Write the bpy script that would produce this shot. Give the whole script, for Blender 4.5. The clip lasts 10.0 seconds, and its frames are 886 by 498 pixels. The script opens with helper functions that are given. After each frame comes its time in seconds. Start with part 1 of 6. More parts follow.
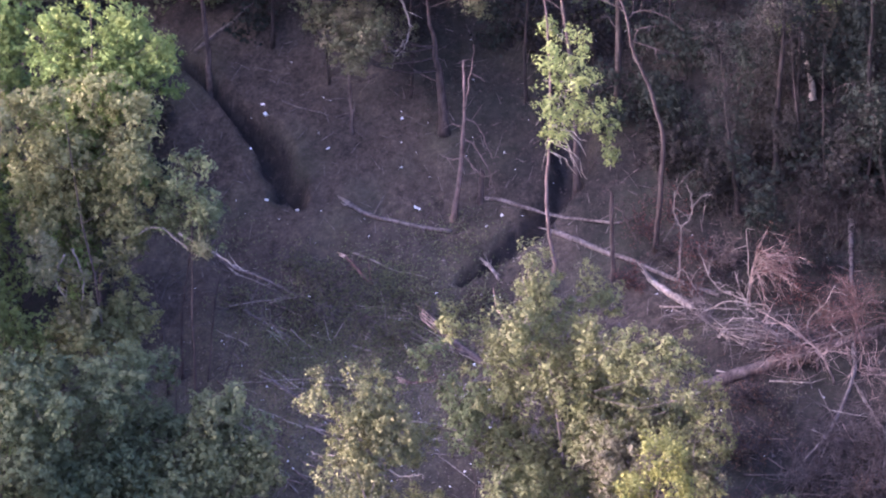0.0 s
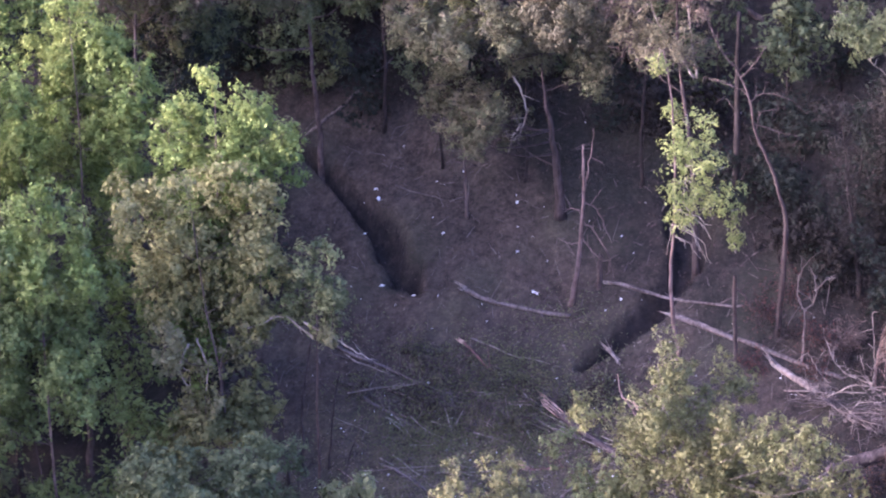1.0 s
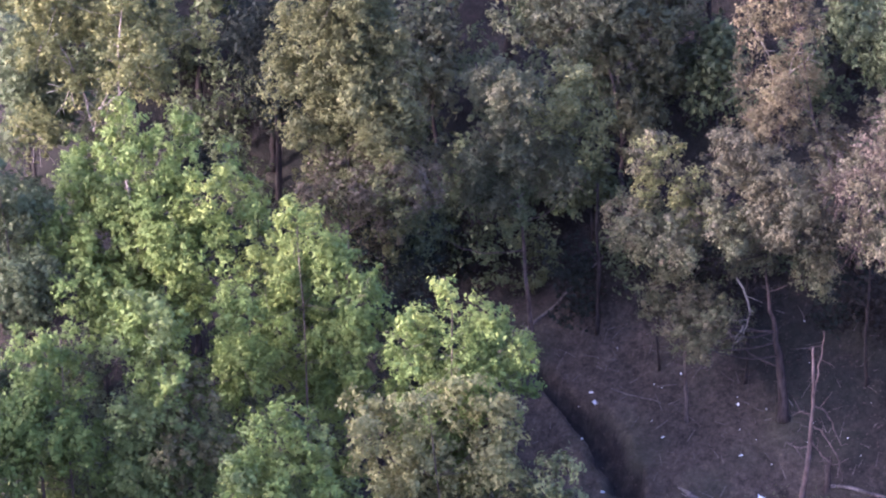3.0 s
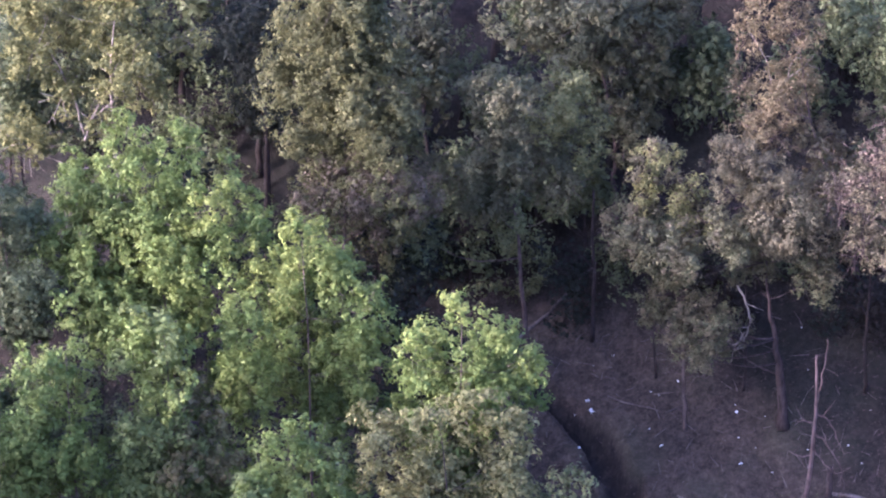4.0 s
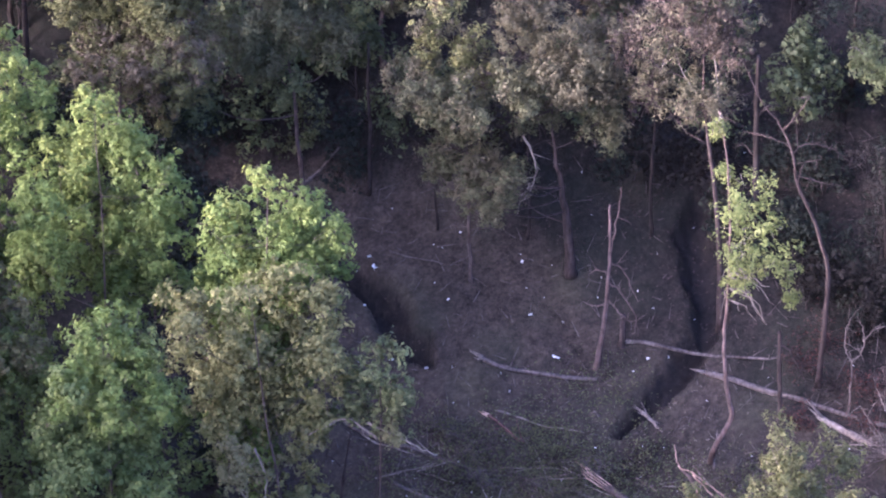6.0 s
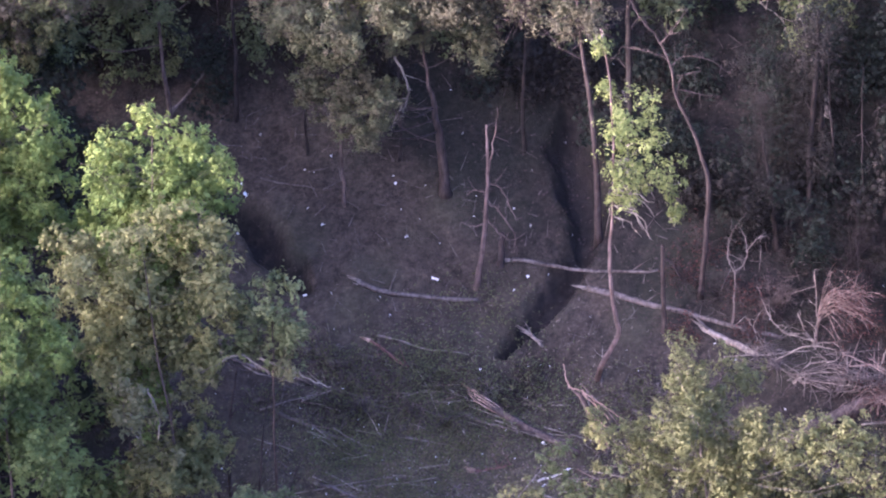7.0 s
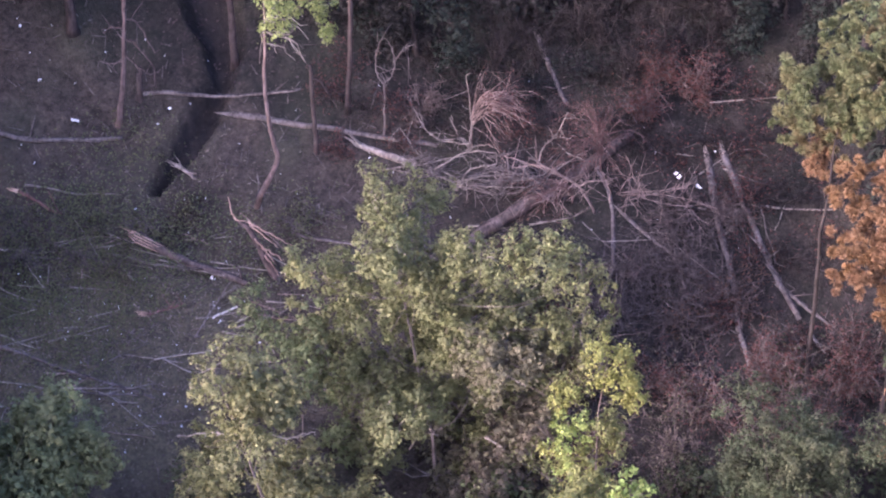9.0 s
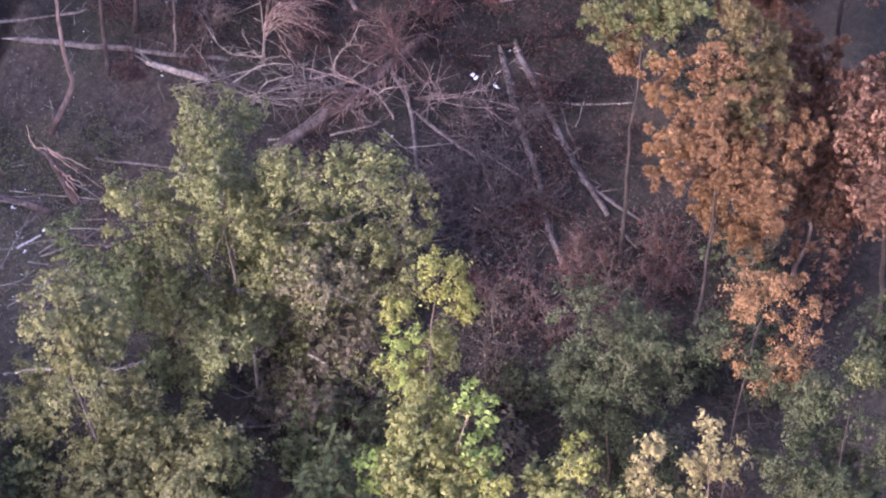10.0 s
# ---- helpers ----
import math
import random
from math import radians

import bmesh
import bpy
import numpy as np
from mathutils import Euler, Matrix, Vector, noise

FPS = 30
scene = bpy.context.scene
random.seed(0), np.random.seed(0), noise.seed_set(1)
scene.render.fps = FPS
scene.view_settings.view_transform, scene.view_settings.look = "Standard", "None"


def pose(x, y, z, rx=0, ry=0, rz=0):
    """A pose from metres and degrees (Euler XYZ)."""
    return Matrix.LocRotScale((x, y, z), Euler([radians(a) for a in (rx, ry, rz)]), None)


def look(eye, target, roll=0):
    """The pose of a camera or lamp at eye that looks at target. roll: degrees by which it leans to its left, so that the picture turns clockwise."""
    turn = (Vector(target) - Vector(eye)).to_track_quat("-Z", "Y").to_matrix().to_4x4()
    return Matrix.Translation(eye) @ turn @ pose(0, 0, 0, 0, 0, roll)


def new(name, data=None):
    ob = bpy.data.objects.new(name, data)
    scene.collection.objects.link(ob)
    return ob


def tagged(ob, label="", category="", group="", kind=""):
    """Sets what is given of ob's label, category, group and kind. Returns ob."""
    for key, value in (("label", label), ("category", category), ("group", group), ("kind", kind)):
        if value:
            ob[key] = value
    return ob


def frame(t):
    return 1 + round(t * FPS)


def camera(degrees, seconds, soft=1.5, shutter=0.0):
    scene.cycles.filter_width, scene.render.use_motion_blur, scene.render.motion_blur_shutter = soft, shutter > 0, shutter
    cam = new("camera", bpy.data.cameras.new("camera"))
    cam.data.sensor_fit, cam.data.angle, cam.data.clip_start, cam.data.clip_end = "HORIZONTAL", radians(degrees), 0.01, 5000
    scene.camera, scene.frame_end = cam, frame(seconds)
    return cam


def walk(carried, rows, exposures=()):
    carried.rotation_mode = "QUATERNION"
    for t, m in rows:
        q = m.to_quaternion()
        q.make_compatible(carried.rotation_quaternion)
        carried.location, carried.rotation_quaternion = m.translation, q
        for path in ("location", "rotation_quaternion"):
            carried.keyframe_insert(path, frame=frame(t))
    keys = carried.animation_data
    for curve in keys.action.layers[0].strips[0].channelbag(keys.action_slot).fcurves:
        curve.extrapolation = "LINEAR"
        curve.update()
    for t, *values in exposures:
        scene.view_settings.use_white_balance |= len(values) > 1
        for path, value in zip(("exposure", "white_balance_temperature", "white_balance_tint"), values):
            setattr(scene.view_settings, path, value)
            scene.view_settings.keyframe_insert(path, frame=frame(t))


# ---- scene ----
cam = camera(12.0, 10.0, soft=2.15)
PATH = [
    (0, 26.679, -157.083, 79.105, 63.412, 0.634, 9.776),
    (0.5, 24.058, -156.813, 79.415, 63.762, 0.465, 9.764),
    (1, 21.395, -156.403, 79.720, 64.155, 0.166, 9.743),
    (1.5, 18.789, -155.792, 80.018, 64.581, -0.129, 9.713),
    (2, 16.232, -155.031, 80.336, 65.087, -0.385, 9.639),
    (2.5, 13.606, -154.213, 80.592, 65.660, -0.631, 9.547),
    (2.7, 12.528, -153.899, 80.722, 65.814, -0.682, 9.589),
    (3.05, 10.544, -153.495, 80.994, 65.986, -0.605, 9.427),
    (3.4, 8.507, -153.152, 81.324, 65.998, -0.403, 8.929),
    (3.8, 6.256, -152.577, 81.787, 65.726, -0.194, 8.032),
    (4, 5.199, -152.153, 82.057, 65.451, -0.139, 7.471),
    (4.5, 2.592, -151.030, 82.827, 64.500, 0.079, 5.699),
    (5, -0.017, -149.886, 83.627, 63.567, 0.300, 3.804),
    (5.5, -2.565, -148.793, 84.316, 62.727, 0.427, 2.104),
    (5.9, -4.627, -147.894, 84.811, 62.072, 0.416, 0.789),
    (6.3, -6.795, -146.894, 85.306, 61.387, 0.265, -0.629),
    (6.5, -7.937, -146.342, 85.563, 61.023, 0.149, -1.422),
    (7, -10.845, -144.908, 86.198, 60.075, 0.056, -3.701),
    (7.5, -13.728, -143.331, 86.893, 59.080, -0.097, -6.134),
    (8, -16.862, -141.613, 87.531, 58.055, -0.258, -8.768),
    (8.5, -20.158, -139.857, 88.157, 57.060, -0.199, -11.655),
    (9, -23.410, -138.024, 88.784, 56.055, -0.084, -14.743),
    (9.5, -26.566, -135.926, 89.281, 55.062, 0.039, -17.977),
    (10, -29.638, -133.676, 89.698, 54.123, 0.272, -21.116),
]
walk(cam, [(t, Matrix.Translation((x, y, z)) @ Euler((0, 0, radians(yaw))).to_matrix().to_4x4() @ Euler((radians(tilt), 0, 0)).to_matrix().to_4x4() @ Euler((0, 0, radians(roll))).to_matrix().to_4x4()) for t, x, y, z, tilt, roll, yaw in PATH],
     exposures=[(0.0, 3.25, 4810, 47), (5.0, 3.05, 4610, 43), (7.5, 3.05, 4760, 41), (10.0, 2.89, 4790, 39)])

# ---- light ----
SUN_AZ, SUN_EL = radians(242), radians(14.5)   # compass-like angle from +y, clockwise
world = bpy.data.worlds.new("evening_sky")
scene.world = world
world.use_nodes = True
wn, wl = world.node_tree.nodes, world.node_tree.links
sky = wn.new("ShaderNodeTexSky")
sky.sky_type, sky.sun_disc = "NISHITA", False
sky.sun_elevation, sky.sun_rotation = SUN_EL, SUN_AZ
sky.air_density, sky.dust_density, sky.ozone_density = 1.0, 7.0, 0.25
wl.new(sky.outputs[0], wn["Background"].inputs[0])
wn["Background"].inputs[1].default_value = 0.15
lamp = bpy.data.lights.new("sun", "SUN")
lamp.energy, lamp.angle, lamp.color = 1.1, radians(6), (1.0, 0.79, 0.52)
sun = new("sun", lamp)
to_sun = Vector((math.sin(SUN_AZ) * math.cos(SUN_EL), math.cos(SUN_AZ) * math.cos(SUN_EL), math.sin(SUN_EL)))
sun.matrix_world = look(to_sun * 300, (0, 0, 0))

# ---- materials ----
def nodes_of(name):
    m = bpy.data.materials.new(name)
    m.use_nodes = True
    n, l = m.node_tree.nodes, m.node_tree.links
    return m, n, l, n["Principled BSDF"]


def ramp(n, l, fac, stops):
    r = n.new("ShaderNodeValToRGB")
    r.color_ramp.elements[0].position, r.color_ramp.elements[0].color = stops[0][0], (*stops[0][1], 1)
    r.color_ramp.elements[1].position, r.color_ramp.elements[1].color = stops[-1][0], (*stops[-1][1], 1)
    for p, c in stops[1:-1]:
        r.color_ramp.elements.new(p).color = (*c, 1)
    l.new(fac, r.inputs[0])
    return r.outputs[0]


def mixed(n, l, fac, a, b, kind="MIX"):
    m = n.new("ShaderNodeMix")
    m.data_type, m.blend_type = "RGBA", kind
    for sock, v in ((m.inputs[0], fac), (m.inputs[6], a), (m.inputs[7], b)):
        if isinstance(v, (int, float)):
            sock.default_value = v
        elif isinstance(v, tuple):
            sock.default_value = (*v, 1)
        else:
            l.new(v, sock)
    return m.outputs[2]


def noise_at(n, l, scale, detail=4.0, rough=0.6):
    g = n.new("ShaderNodeNewGeometry")
    t = n.new("ShaderNodeTexNoise")
    t.inputs["Scale"].default_value, t.inputs["Detail"].default_value, t.inputs["Roughness"].default_value = scale, detail, rough
    l.new(g.outputs["Position"], t.inputs["Vector"])
    return t.outputs["Fac"]


def times(c, k):
    return tuple(min(1.0, v * k) for v in c)


def leaf_material(name, base, other, rough=0.55, gloss=0.16, through_light=0.4):
    """Leaves: a random tone each, and patches of another tone through the crown."""
    m, n, l, p = nodes_of(name)
    g = n.new("ShaderNodeNewGeometry")
    own = ramp(n, l, g.outputs["Random Per Island"], [(0.0, times(base, 0.8)), (0.55, times(base, 1.04)), (0.92, times(base, 1.2)), (1.0, times(base, 1.42))])
    patch = ramp(n, l, noise_at(n, l, 0.9, 3), [(0.42, (0, 0, 0)), (0.66, (1, 1, 1))])
    some = mixed(n, l, patch, own, mixed(n, l, 0.65, own, other))
    l.new(some, p.inputs["Base Color"])
    p.inputs["Roughness"].default_value, p.inputs["Specular IOR Level"].default_value = rough, gloss
    tr = n.new("ShaderNodeBsdfTranslucent")
    l.new(some, tr.inputs[0])
    mx = n.new("ShaderNodeMixShader")
    mx.inputs[0].default_value = through_light
    l.new(p.outputs[0], mx.inputs[1]), l.new(tr.outputs[0], mx.inputs[2])
    l.new(mx.outputs[0], n["Material Output"].inputs[0])
    return m


MATT_LEAVES = ("dusk", "deep", "redleaf", "dull", "litter", "drytwig")   # dry or dull leaves, and dusk and deep toned as shade, without gloss
# dusk and deep: near-black copies of leaf green, shade put into the colour
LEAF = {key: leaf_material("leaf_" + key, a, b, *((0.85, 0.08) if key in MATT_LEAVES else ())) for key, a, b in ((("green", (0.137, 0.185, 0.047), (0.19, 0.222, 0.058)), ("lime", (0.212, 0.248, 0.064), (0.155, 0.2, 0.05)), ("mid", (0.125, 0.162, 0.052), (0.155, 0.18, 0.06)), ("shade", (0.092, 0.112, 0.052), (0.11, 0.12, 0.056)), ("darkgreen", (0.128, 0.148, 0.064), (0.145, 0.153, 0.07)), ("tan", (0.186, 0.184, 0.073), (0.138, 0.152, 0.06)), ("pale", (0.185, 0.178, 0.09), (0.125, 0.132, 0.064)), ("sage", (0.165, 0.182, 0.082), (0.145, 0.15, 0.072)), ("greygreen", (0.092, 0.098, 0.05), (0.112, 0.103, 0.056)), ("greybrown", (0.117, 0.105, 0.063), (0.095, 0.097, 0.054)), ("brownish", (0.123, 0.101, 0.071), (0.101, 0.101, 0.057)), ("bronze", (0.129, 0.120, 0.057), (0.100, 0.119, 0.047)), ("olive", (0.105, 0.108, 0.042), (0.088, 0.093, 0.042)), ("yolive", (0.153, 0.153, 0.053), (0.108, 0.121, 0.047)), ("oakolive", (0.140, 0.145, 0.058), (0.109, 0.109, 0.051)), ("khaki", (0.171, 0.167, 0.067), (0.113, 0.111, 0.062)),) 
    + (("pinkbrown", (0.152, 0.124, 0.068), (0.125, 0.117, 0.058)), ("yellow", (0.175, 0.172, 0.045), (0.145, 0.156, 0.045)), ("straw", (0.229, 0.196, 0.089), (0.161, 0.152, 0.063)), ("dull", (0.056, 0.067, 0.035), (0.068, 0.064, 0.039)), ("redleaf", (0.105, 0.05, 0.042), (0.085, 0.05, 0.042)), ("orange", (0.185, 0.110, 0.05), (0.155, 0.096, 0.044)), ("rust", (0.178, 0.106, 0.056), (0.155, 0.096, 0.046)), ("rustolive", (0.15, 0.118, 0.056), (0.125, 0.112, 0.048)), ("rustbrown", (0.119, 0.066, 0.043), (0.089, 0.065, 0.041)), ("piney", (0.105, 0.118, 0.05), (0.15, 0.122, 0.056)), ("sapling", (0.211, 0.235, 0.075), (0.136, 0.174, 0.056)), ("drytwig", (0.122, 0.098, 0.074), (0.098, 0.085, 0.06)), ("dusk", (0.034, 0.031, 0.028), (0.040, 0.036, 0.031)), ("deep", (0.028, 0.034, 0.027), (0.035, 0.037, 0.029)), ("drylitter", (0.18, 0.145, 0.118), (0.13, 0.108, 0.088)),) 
    + (("weed", (0.112, 0.122, 0.056), (0.112, 0.106, 0.051)), ("litter", (0.072, 0.055, 0.052), (0.055, 0.044, 0.042)),))}


def wood_material(name, base, dark, scale=9.0, rough=0.85):
    """Bark or bare wood: long streaks, blotches and fine relief."""
    m, n, l, p = nodes_of(name)
    tc, mp = n.new("ShaderNodeNewGeometry"), n.new("ShaderNodeMapping")
    mp.inputs["Scale"].default_value = (1, 1, 0.22)
    l.new(tc.outputs["Position"], mp.inputs[0])
    t = n.new("ShaderNodeTexNoise")
    t.inputs["Scale"].default_value, t.inputs["Detail"].default_value = scale, 6
    l.new(mp.outputs[0], t.inputs["Vector"])
    col = ramp(n, l, t.outputs["Fac"], [(0.3, dark), (0.6, base), (0.8, times(base, 1.25))])
    blot = ramp(n, l, noise_at(n, l, 1.7, 3), [(0.35, (0.55, 0.52, 0.5)), (0.65, (1, 1, 1))])
    l.new(mixed(n, l, 1.0, col, blot, "MULTIPLY"), p.inputs["Base Color"])
    p.inputs["Roughness"].default_value, p.inputs["Specular IOR Level"].default_value = rough, 0.15
    b = n.new("ShaderNodeBump")
    b.inputs["Strength"].default_value, b.inputs["Distance"].default_value = 0.5, 0.03
    l.new(t.outputs["Fac"], b.inputs["Height"]), l.new(b.outputs[0], p.inputs["Normal"])
    return m


# dimbark and the near-black bark: tones with the wood's shade put in
WOOD = {key: wood_material(key, a, b) for key, a, b in (
    ("bark", (0.13, 0.10, 0.09), (0.05, 0.04, 0.037)),
    ("shadebark", (0.042, 0.034, 0.032), (0.02, 0.016, 0.016)),
    ("pale_bark", (0.34, 0.30, 0.26), (0.16, 0.14, 0.12)),
    ("pinkbark", (0.17, 0.125, 0.115), (0.075, 0.056, 0.053)),
    ("greywood", (0.165, 0.140, 0.130), (0.074, 0.060, 0.057)),
    ("palewood", (0.28, 0.24, 0.212), (0.135, 0.112, 0.1)),
    ("whitewood", (0.62, 0.59, 0.55), (0.40, 0.36, 0.33)),
    ("redwood", (0.19, 0.11, 0.098), (0.085, 0.05, 0.046)),
    ("barklog", (0.08, 0.064, 0.058), (0.034, 0.027, 0.025)),
    ("rawwood", (0.56, 0.40, 0.31), (0.34, 0.22, 0.165)),
    ("twig", (0.14, 0.11, 0.098), (0.075, 0.06, 0.054)),
    ("pinktwig", (0.300, 0.226, 0.194), (0.120, 0.089, 0.079)),
    ("rosetwig", (0.175, 0.118, 0.104), (0.088, 0.06, 0.055)),
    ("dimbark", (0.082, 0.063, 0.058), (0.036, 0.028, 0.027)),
)}


def soil_material():
    """Dark purplish forest soil under rotting leaves, with paler scraps, darker patches and painted shade."""
    m, n, l, p = nodes_of("forest_soil")
    big = ramp(n, l, noise_at(n, l, 0.35, 4), [(0.3, (0.0385, 0.0320, 0.0262)), (0.7, (0.068, 0.0550, 0.0435))])
    mid = ramp(n, l, noise_at(n, l, 2.4, 6, 0.7), [(0.3, (0.35, 0.34, 0.36)), (0.5, (0.9, 0.88, 0.88)), (0.7, (1.5, 1.4, 1.4))])
    col = mixed(n, l, 1.0, big, mid, "MULTIPLY")
    clods = ramp(n, l, noise_at(n, l, 6.5, 5, 0.75), [(0.34, (0.55, 0.55, 0.55)), (0.5, (1.0, 1.0, 1.0)), (0.66, (1.45, 1.4, 1.35))])
    col = mixed(n, l, 1.0, col, clods, "MULTIPLY")
    green = ramp(n, l, noise_at(n, l, 0.22, 2), [(0.52, (0, 0, 0)), (0.68, (1, 1, 1))])
    col = mixed(n, l, green, col, mixed(n, l, 0.35, col, (0.05, 0.054, 0.034)))
    fine = noise_at(n, l, 14, 4, 0.7)
    scraps = ramp(n, l, fine, [(0.63, (0, 0, 0)), (0.70, (1, 1, 1))])
    col = mixed(n, l, scraps, col, (0.105, 0.085, 0.08))
    # shade of the closed wood, painted as a darker soil tone
    wood_shade = n.new("ShaderNodeAttribute")
    wood_shade.attribute_name = "wood_shade"
    col = mixed(n, l, wood_shade.outputs["Fac"], col, mixed(n, l, 1.0, col, (0.42, 0.45, 0.5), "MULTIPLY"))
    # dry, paler leaves and chips on the lower slope; tone adds missing light
    pale_lift = n.new("ShaderNodeAttribute")
    pale_lift.attribute_name = "dry"
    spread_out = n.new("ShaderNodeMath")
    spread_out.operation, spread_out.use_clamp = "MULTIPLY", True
    l.new(pale_lift.outputs["Fac"], spread_out.inputs[0])
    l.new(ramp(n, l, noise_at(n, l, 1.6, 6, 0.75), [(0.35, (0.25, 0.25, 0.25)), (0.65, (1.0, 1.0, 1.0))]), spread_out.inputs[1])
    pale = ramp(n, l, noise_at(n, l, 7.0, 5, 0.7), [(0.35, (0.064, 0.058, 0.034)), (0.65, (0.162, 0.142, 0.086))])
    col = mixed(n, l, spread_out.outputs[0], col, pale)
    # near-black gully beds: dark soil with the ditch's shade put into the colour
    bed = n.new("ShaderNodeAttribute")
    bed.attribute_name = "gully_shade"
    gully_mix = n.new("ShaderNodeMath")
    gully_mix.operation, gully_mix.use_clamp = "MULTIPLY_ADD", True
    gully_mix.inputs[2].default_value = -0.15
    l.new(bed.outputs["Fac"], gully_mix.inputs[0])
    l.new(ramp(n, l, noise_at(n, l, 2.2, 5), [(0.3, (0.7, 0.7, 0.7)), (0.7, (1.6, 1.6, 1.6))]), gully_mix.inputs[1])
    gully_black = ramp(n, l, noise_at(n, l, 3.0, 5), [(0.3, (0.012, 0.010, 0.010)), (0.7, (0.028, 0.023, 0.022))])
    col = mixed(n, l, gully_mix.outputs[0], col, gully_black)
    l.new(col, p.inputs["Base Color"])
    p.inputs["Roughness"].default_value = 0.95
    p.inputs["Specular IOR Level"].default_value = 0.2
    b = n.new("ShaderNodeBump")
    b.inputs["Strength"].default_value, b.inputs["Distance"].default_value = 0.8, 0.10
    l.new(fine, b.inputs["Height"]), l.new(b.outputs[0], p.inputs["Normal"])
    return m


def scrap_material():
    m, n, l, p = nodes_of("white_scrap")
    l.new(ramp(n, l, noise_at(n, l, 18, 3), [(0.3, (0.62, 0.62, 0.64)), (0.7, (0.86, 0.86, 0.88))]), p.inputs["Base Color"])
    p.inputs["Roughness"].default_value = 0.6
    return m


SOIL, SCRAP = soil_material(), scrap_material()

# ---- mesh helpers ----
def mesh_of(name, verts, faces, material):
    """A mesh from an array of vertices and an array of quads."""
    verts, faces = np.asarray(verts, np.float32), np.asarray(faces, np.int32)
    me = bpy.data.meshes.new(name)
    me.vertices.add(len(verts)), me.loops.add(faces.size), me.polygons.add(len(faces))
    me.vertices.foreach_set("co", verts.ravel())
    me.loops.foreach_set("vertex_index", faces.ravel())
    me.polygons.foreach_set("loop_start", np.arange(len(faces), dtype=np.int32) * faces.shape[1])
    me.materials.append(material)
    me.update(calc_edges=True)
    return me


def part(name, me, parent, label="", kind=""):
    ob = new(name, me)
    ob.parent = parent
    return tagged(ob, label, kind=kind)


def thing(name, x, y, z, label, category, group="", kind=""):
    ob = new(name)
    ob.location, ob.empty_display_size = (x, y, z), 0.3
    return tagged(ob, label, category, group, kind)


class Tubes:
    """Tapered limbs gathered into one mesh."""

    def __init__(self, sides=6):
        self.sides, self.v, self.f, self.count = sides, [], [], 0

    def add(self, points, radii, knots=0.0, rng=None):
        pts, radii = np.asarray(points, float), np.asarray(radii, float)
        way = np.gradient(pts, axis=0)
        way /= np.linalg.norm(way, axis=1, keepdims=True) + 1e-9
        ref = np.where(np.abs(way[:, 2:3]) > 0.8, [[1.0, 0.0, 0.0]], [[0.0, 0.0, 1.0]])
        a = np.cross(way, ref)
        a /= np.linalg.norm(a, axis=1, keepdims=True) + 1e-9
        b = np.cross(way, a)
        ang = np.linspace(0, 2 * np.pi, self.sides, endpoint=False)
        r = radii[:, None] * (1 + (knots * rng.uniform(-1, 1, (len(pts), self.sides)) if rng is not None else 0))
        ring = pts[:, None] + r[..., None] * (np.cos(ang)[None, :, None] * a[:, None] + np.sin(ang)[None, :, None] * b[:, None])
        s, n = self.sides, len(pts)
        base = self.count + np.arange(n - 1)[:, None] * s + np.arange(s)[None]
        nxt = self.count + np.arange(n - 1)[:, None] * s + (np.arange(s)[None] + 1) % s
        self.f.append(np.stack([base, nxt, nxt + s, base + s], -1).reshape(-1, 4))
        self.v.append(ring.reshape(-1, 3))
        cap = np.array([[pts[0], pts[-1]]])[0]
        self.v.append(cap)
        c0, c1 = self.count + n * s, self.count + n * s + 1
        i = np.arange(0, s, 2)
        self.f.append(np.stack([np.full(len(i), c0), self.count + (i + 2) % s, self.count + (i + 1) % s, self.count + i], -1))
        e = self.count + (n - 1) * s
        self.f.append(np.stack([np.full(len(i), c1), e + i, e + (i + 1) % s, e + (i + 2) % s], -1))
        self.count += n * s + 2

    def mesh(self, name, material):
        return mesh_of(name, np.concatenate(self.v), np.concatenate(self.f), material)


def spine(points, steps, rng, wander=0.0):
    """A smooth line through a few points, with a little wander."""
    pts = np.asarray(points, float)
    at = np.linspace(0, len(pts) - 1, steps)
    i = np.clip(at.astype(int), 0, len(pts) - 2)
    u = (at - i)[:, None]
    p0, p1, p2, p3 = pts[np.maximum(i - 1, 0)], pts[i], pts[i + 1], pts[np.minimum(i + 2, len(pts) - 1)]
    line = 0.5 * (2 * p1 + (p2 - p0) * u + (2 * p0 - 5 * p1 + 4 * p2 - p3) * u**2 + (3 * p1 - p0 - 3 * p2 + p3) * u**3)
    if wander:
        line[1:-1] += rng.normal(0, wander, (steps - 2, 3))
    return line


def leaves(centres, outward, size, rng, up=0.5, thin=0.55):
    """One folded leaf at each centre: vertices and quads."""
    n = len(centres)
    nor = 0.85 * outward + rng.normal(0, 0.5, (n, 3)) + (0, 0, up)
    nor /= np.linalg.norm(nor, axis=1, keepdims=True) + 1e-9
    u = np.cross(nor, rng.normal(0, 1, (n, 3)))
    u /= np.linalg.norm(u, axis=1, keepdims=True) + 1e-9
    v = np.cross(nor, u)
    s = size * rng.uniform(0.6, 1.35, (n, 1))
    verts = np.stack([centres - u * s, centres + v * s * thin + nor * s * 0.25, centres + u * s, centres - v * s * thin + nor * s * 0.25], 1)
    return verts.reshape(-1, 3), np.arange(4 * n).reshape(-1, 4)


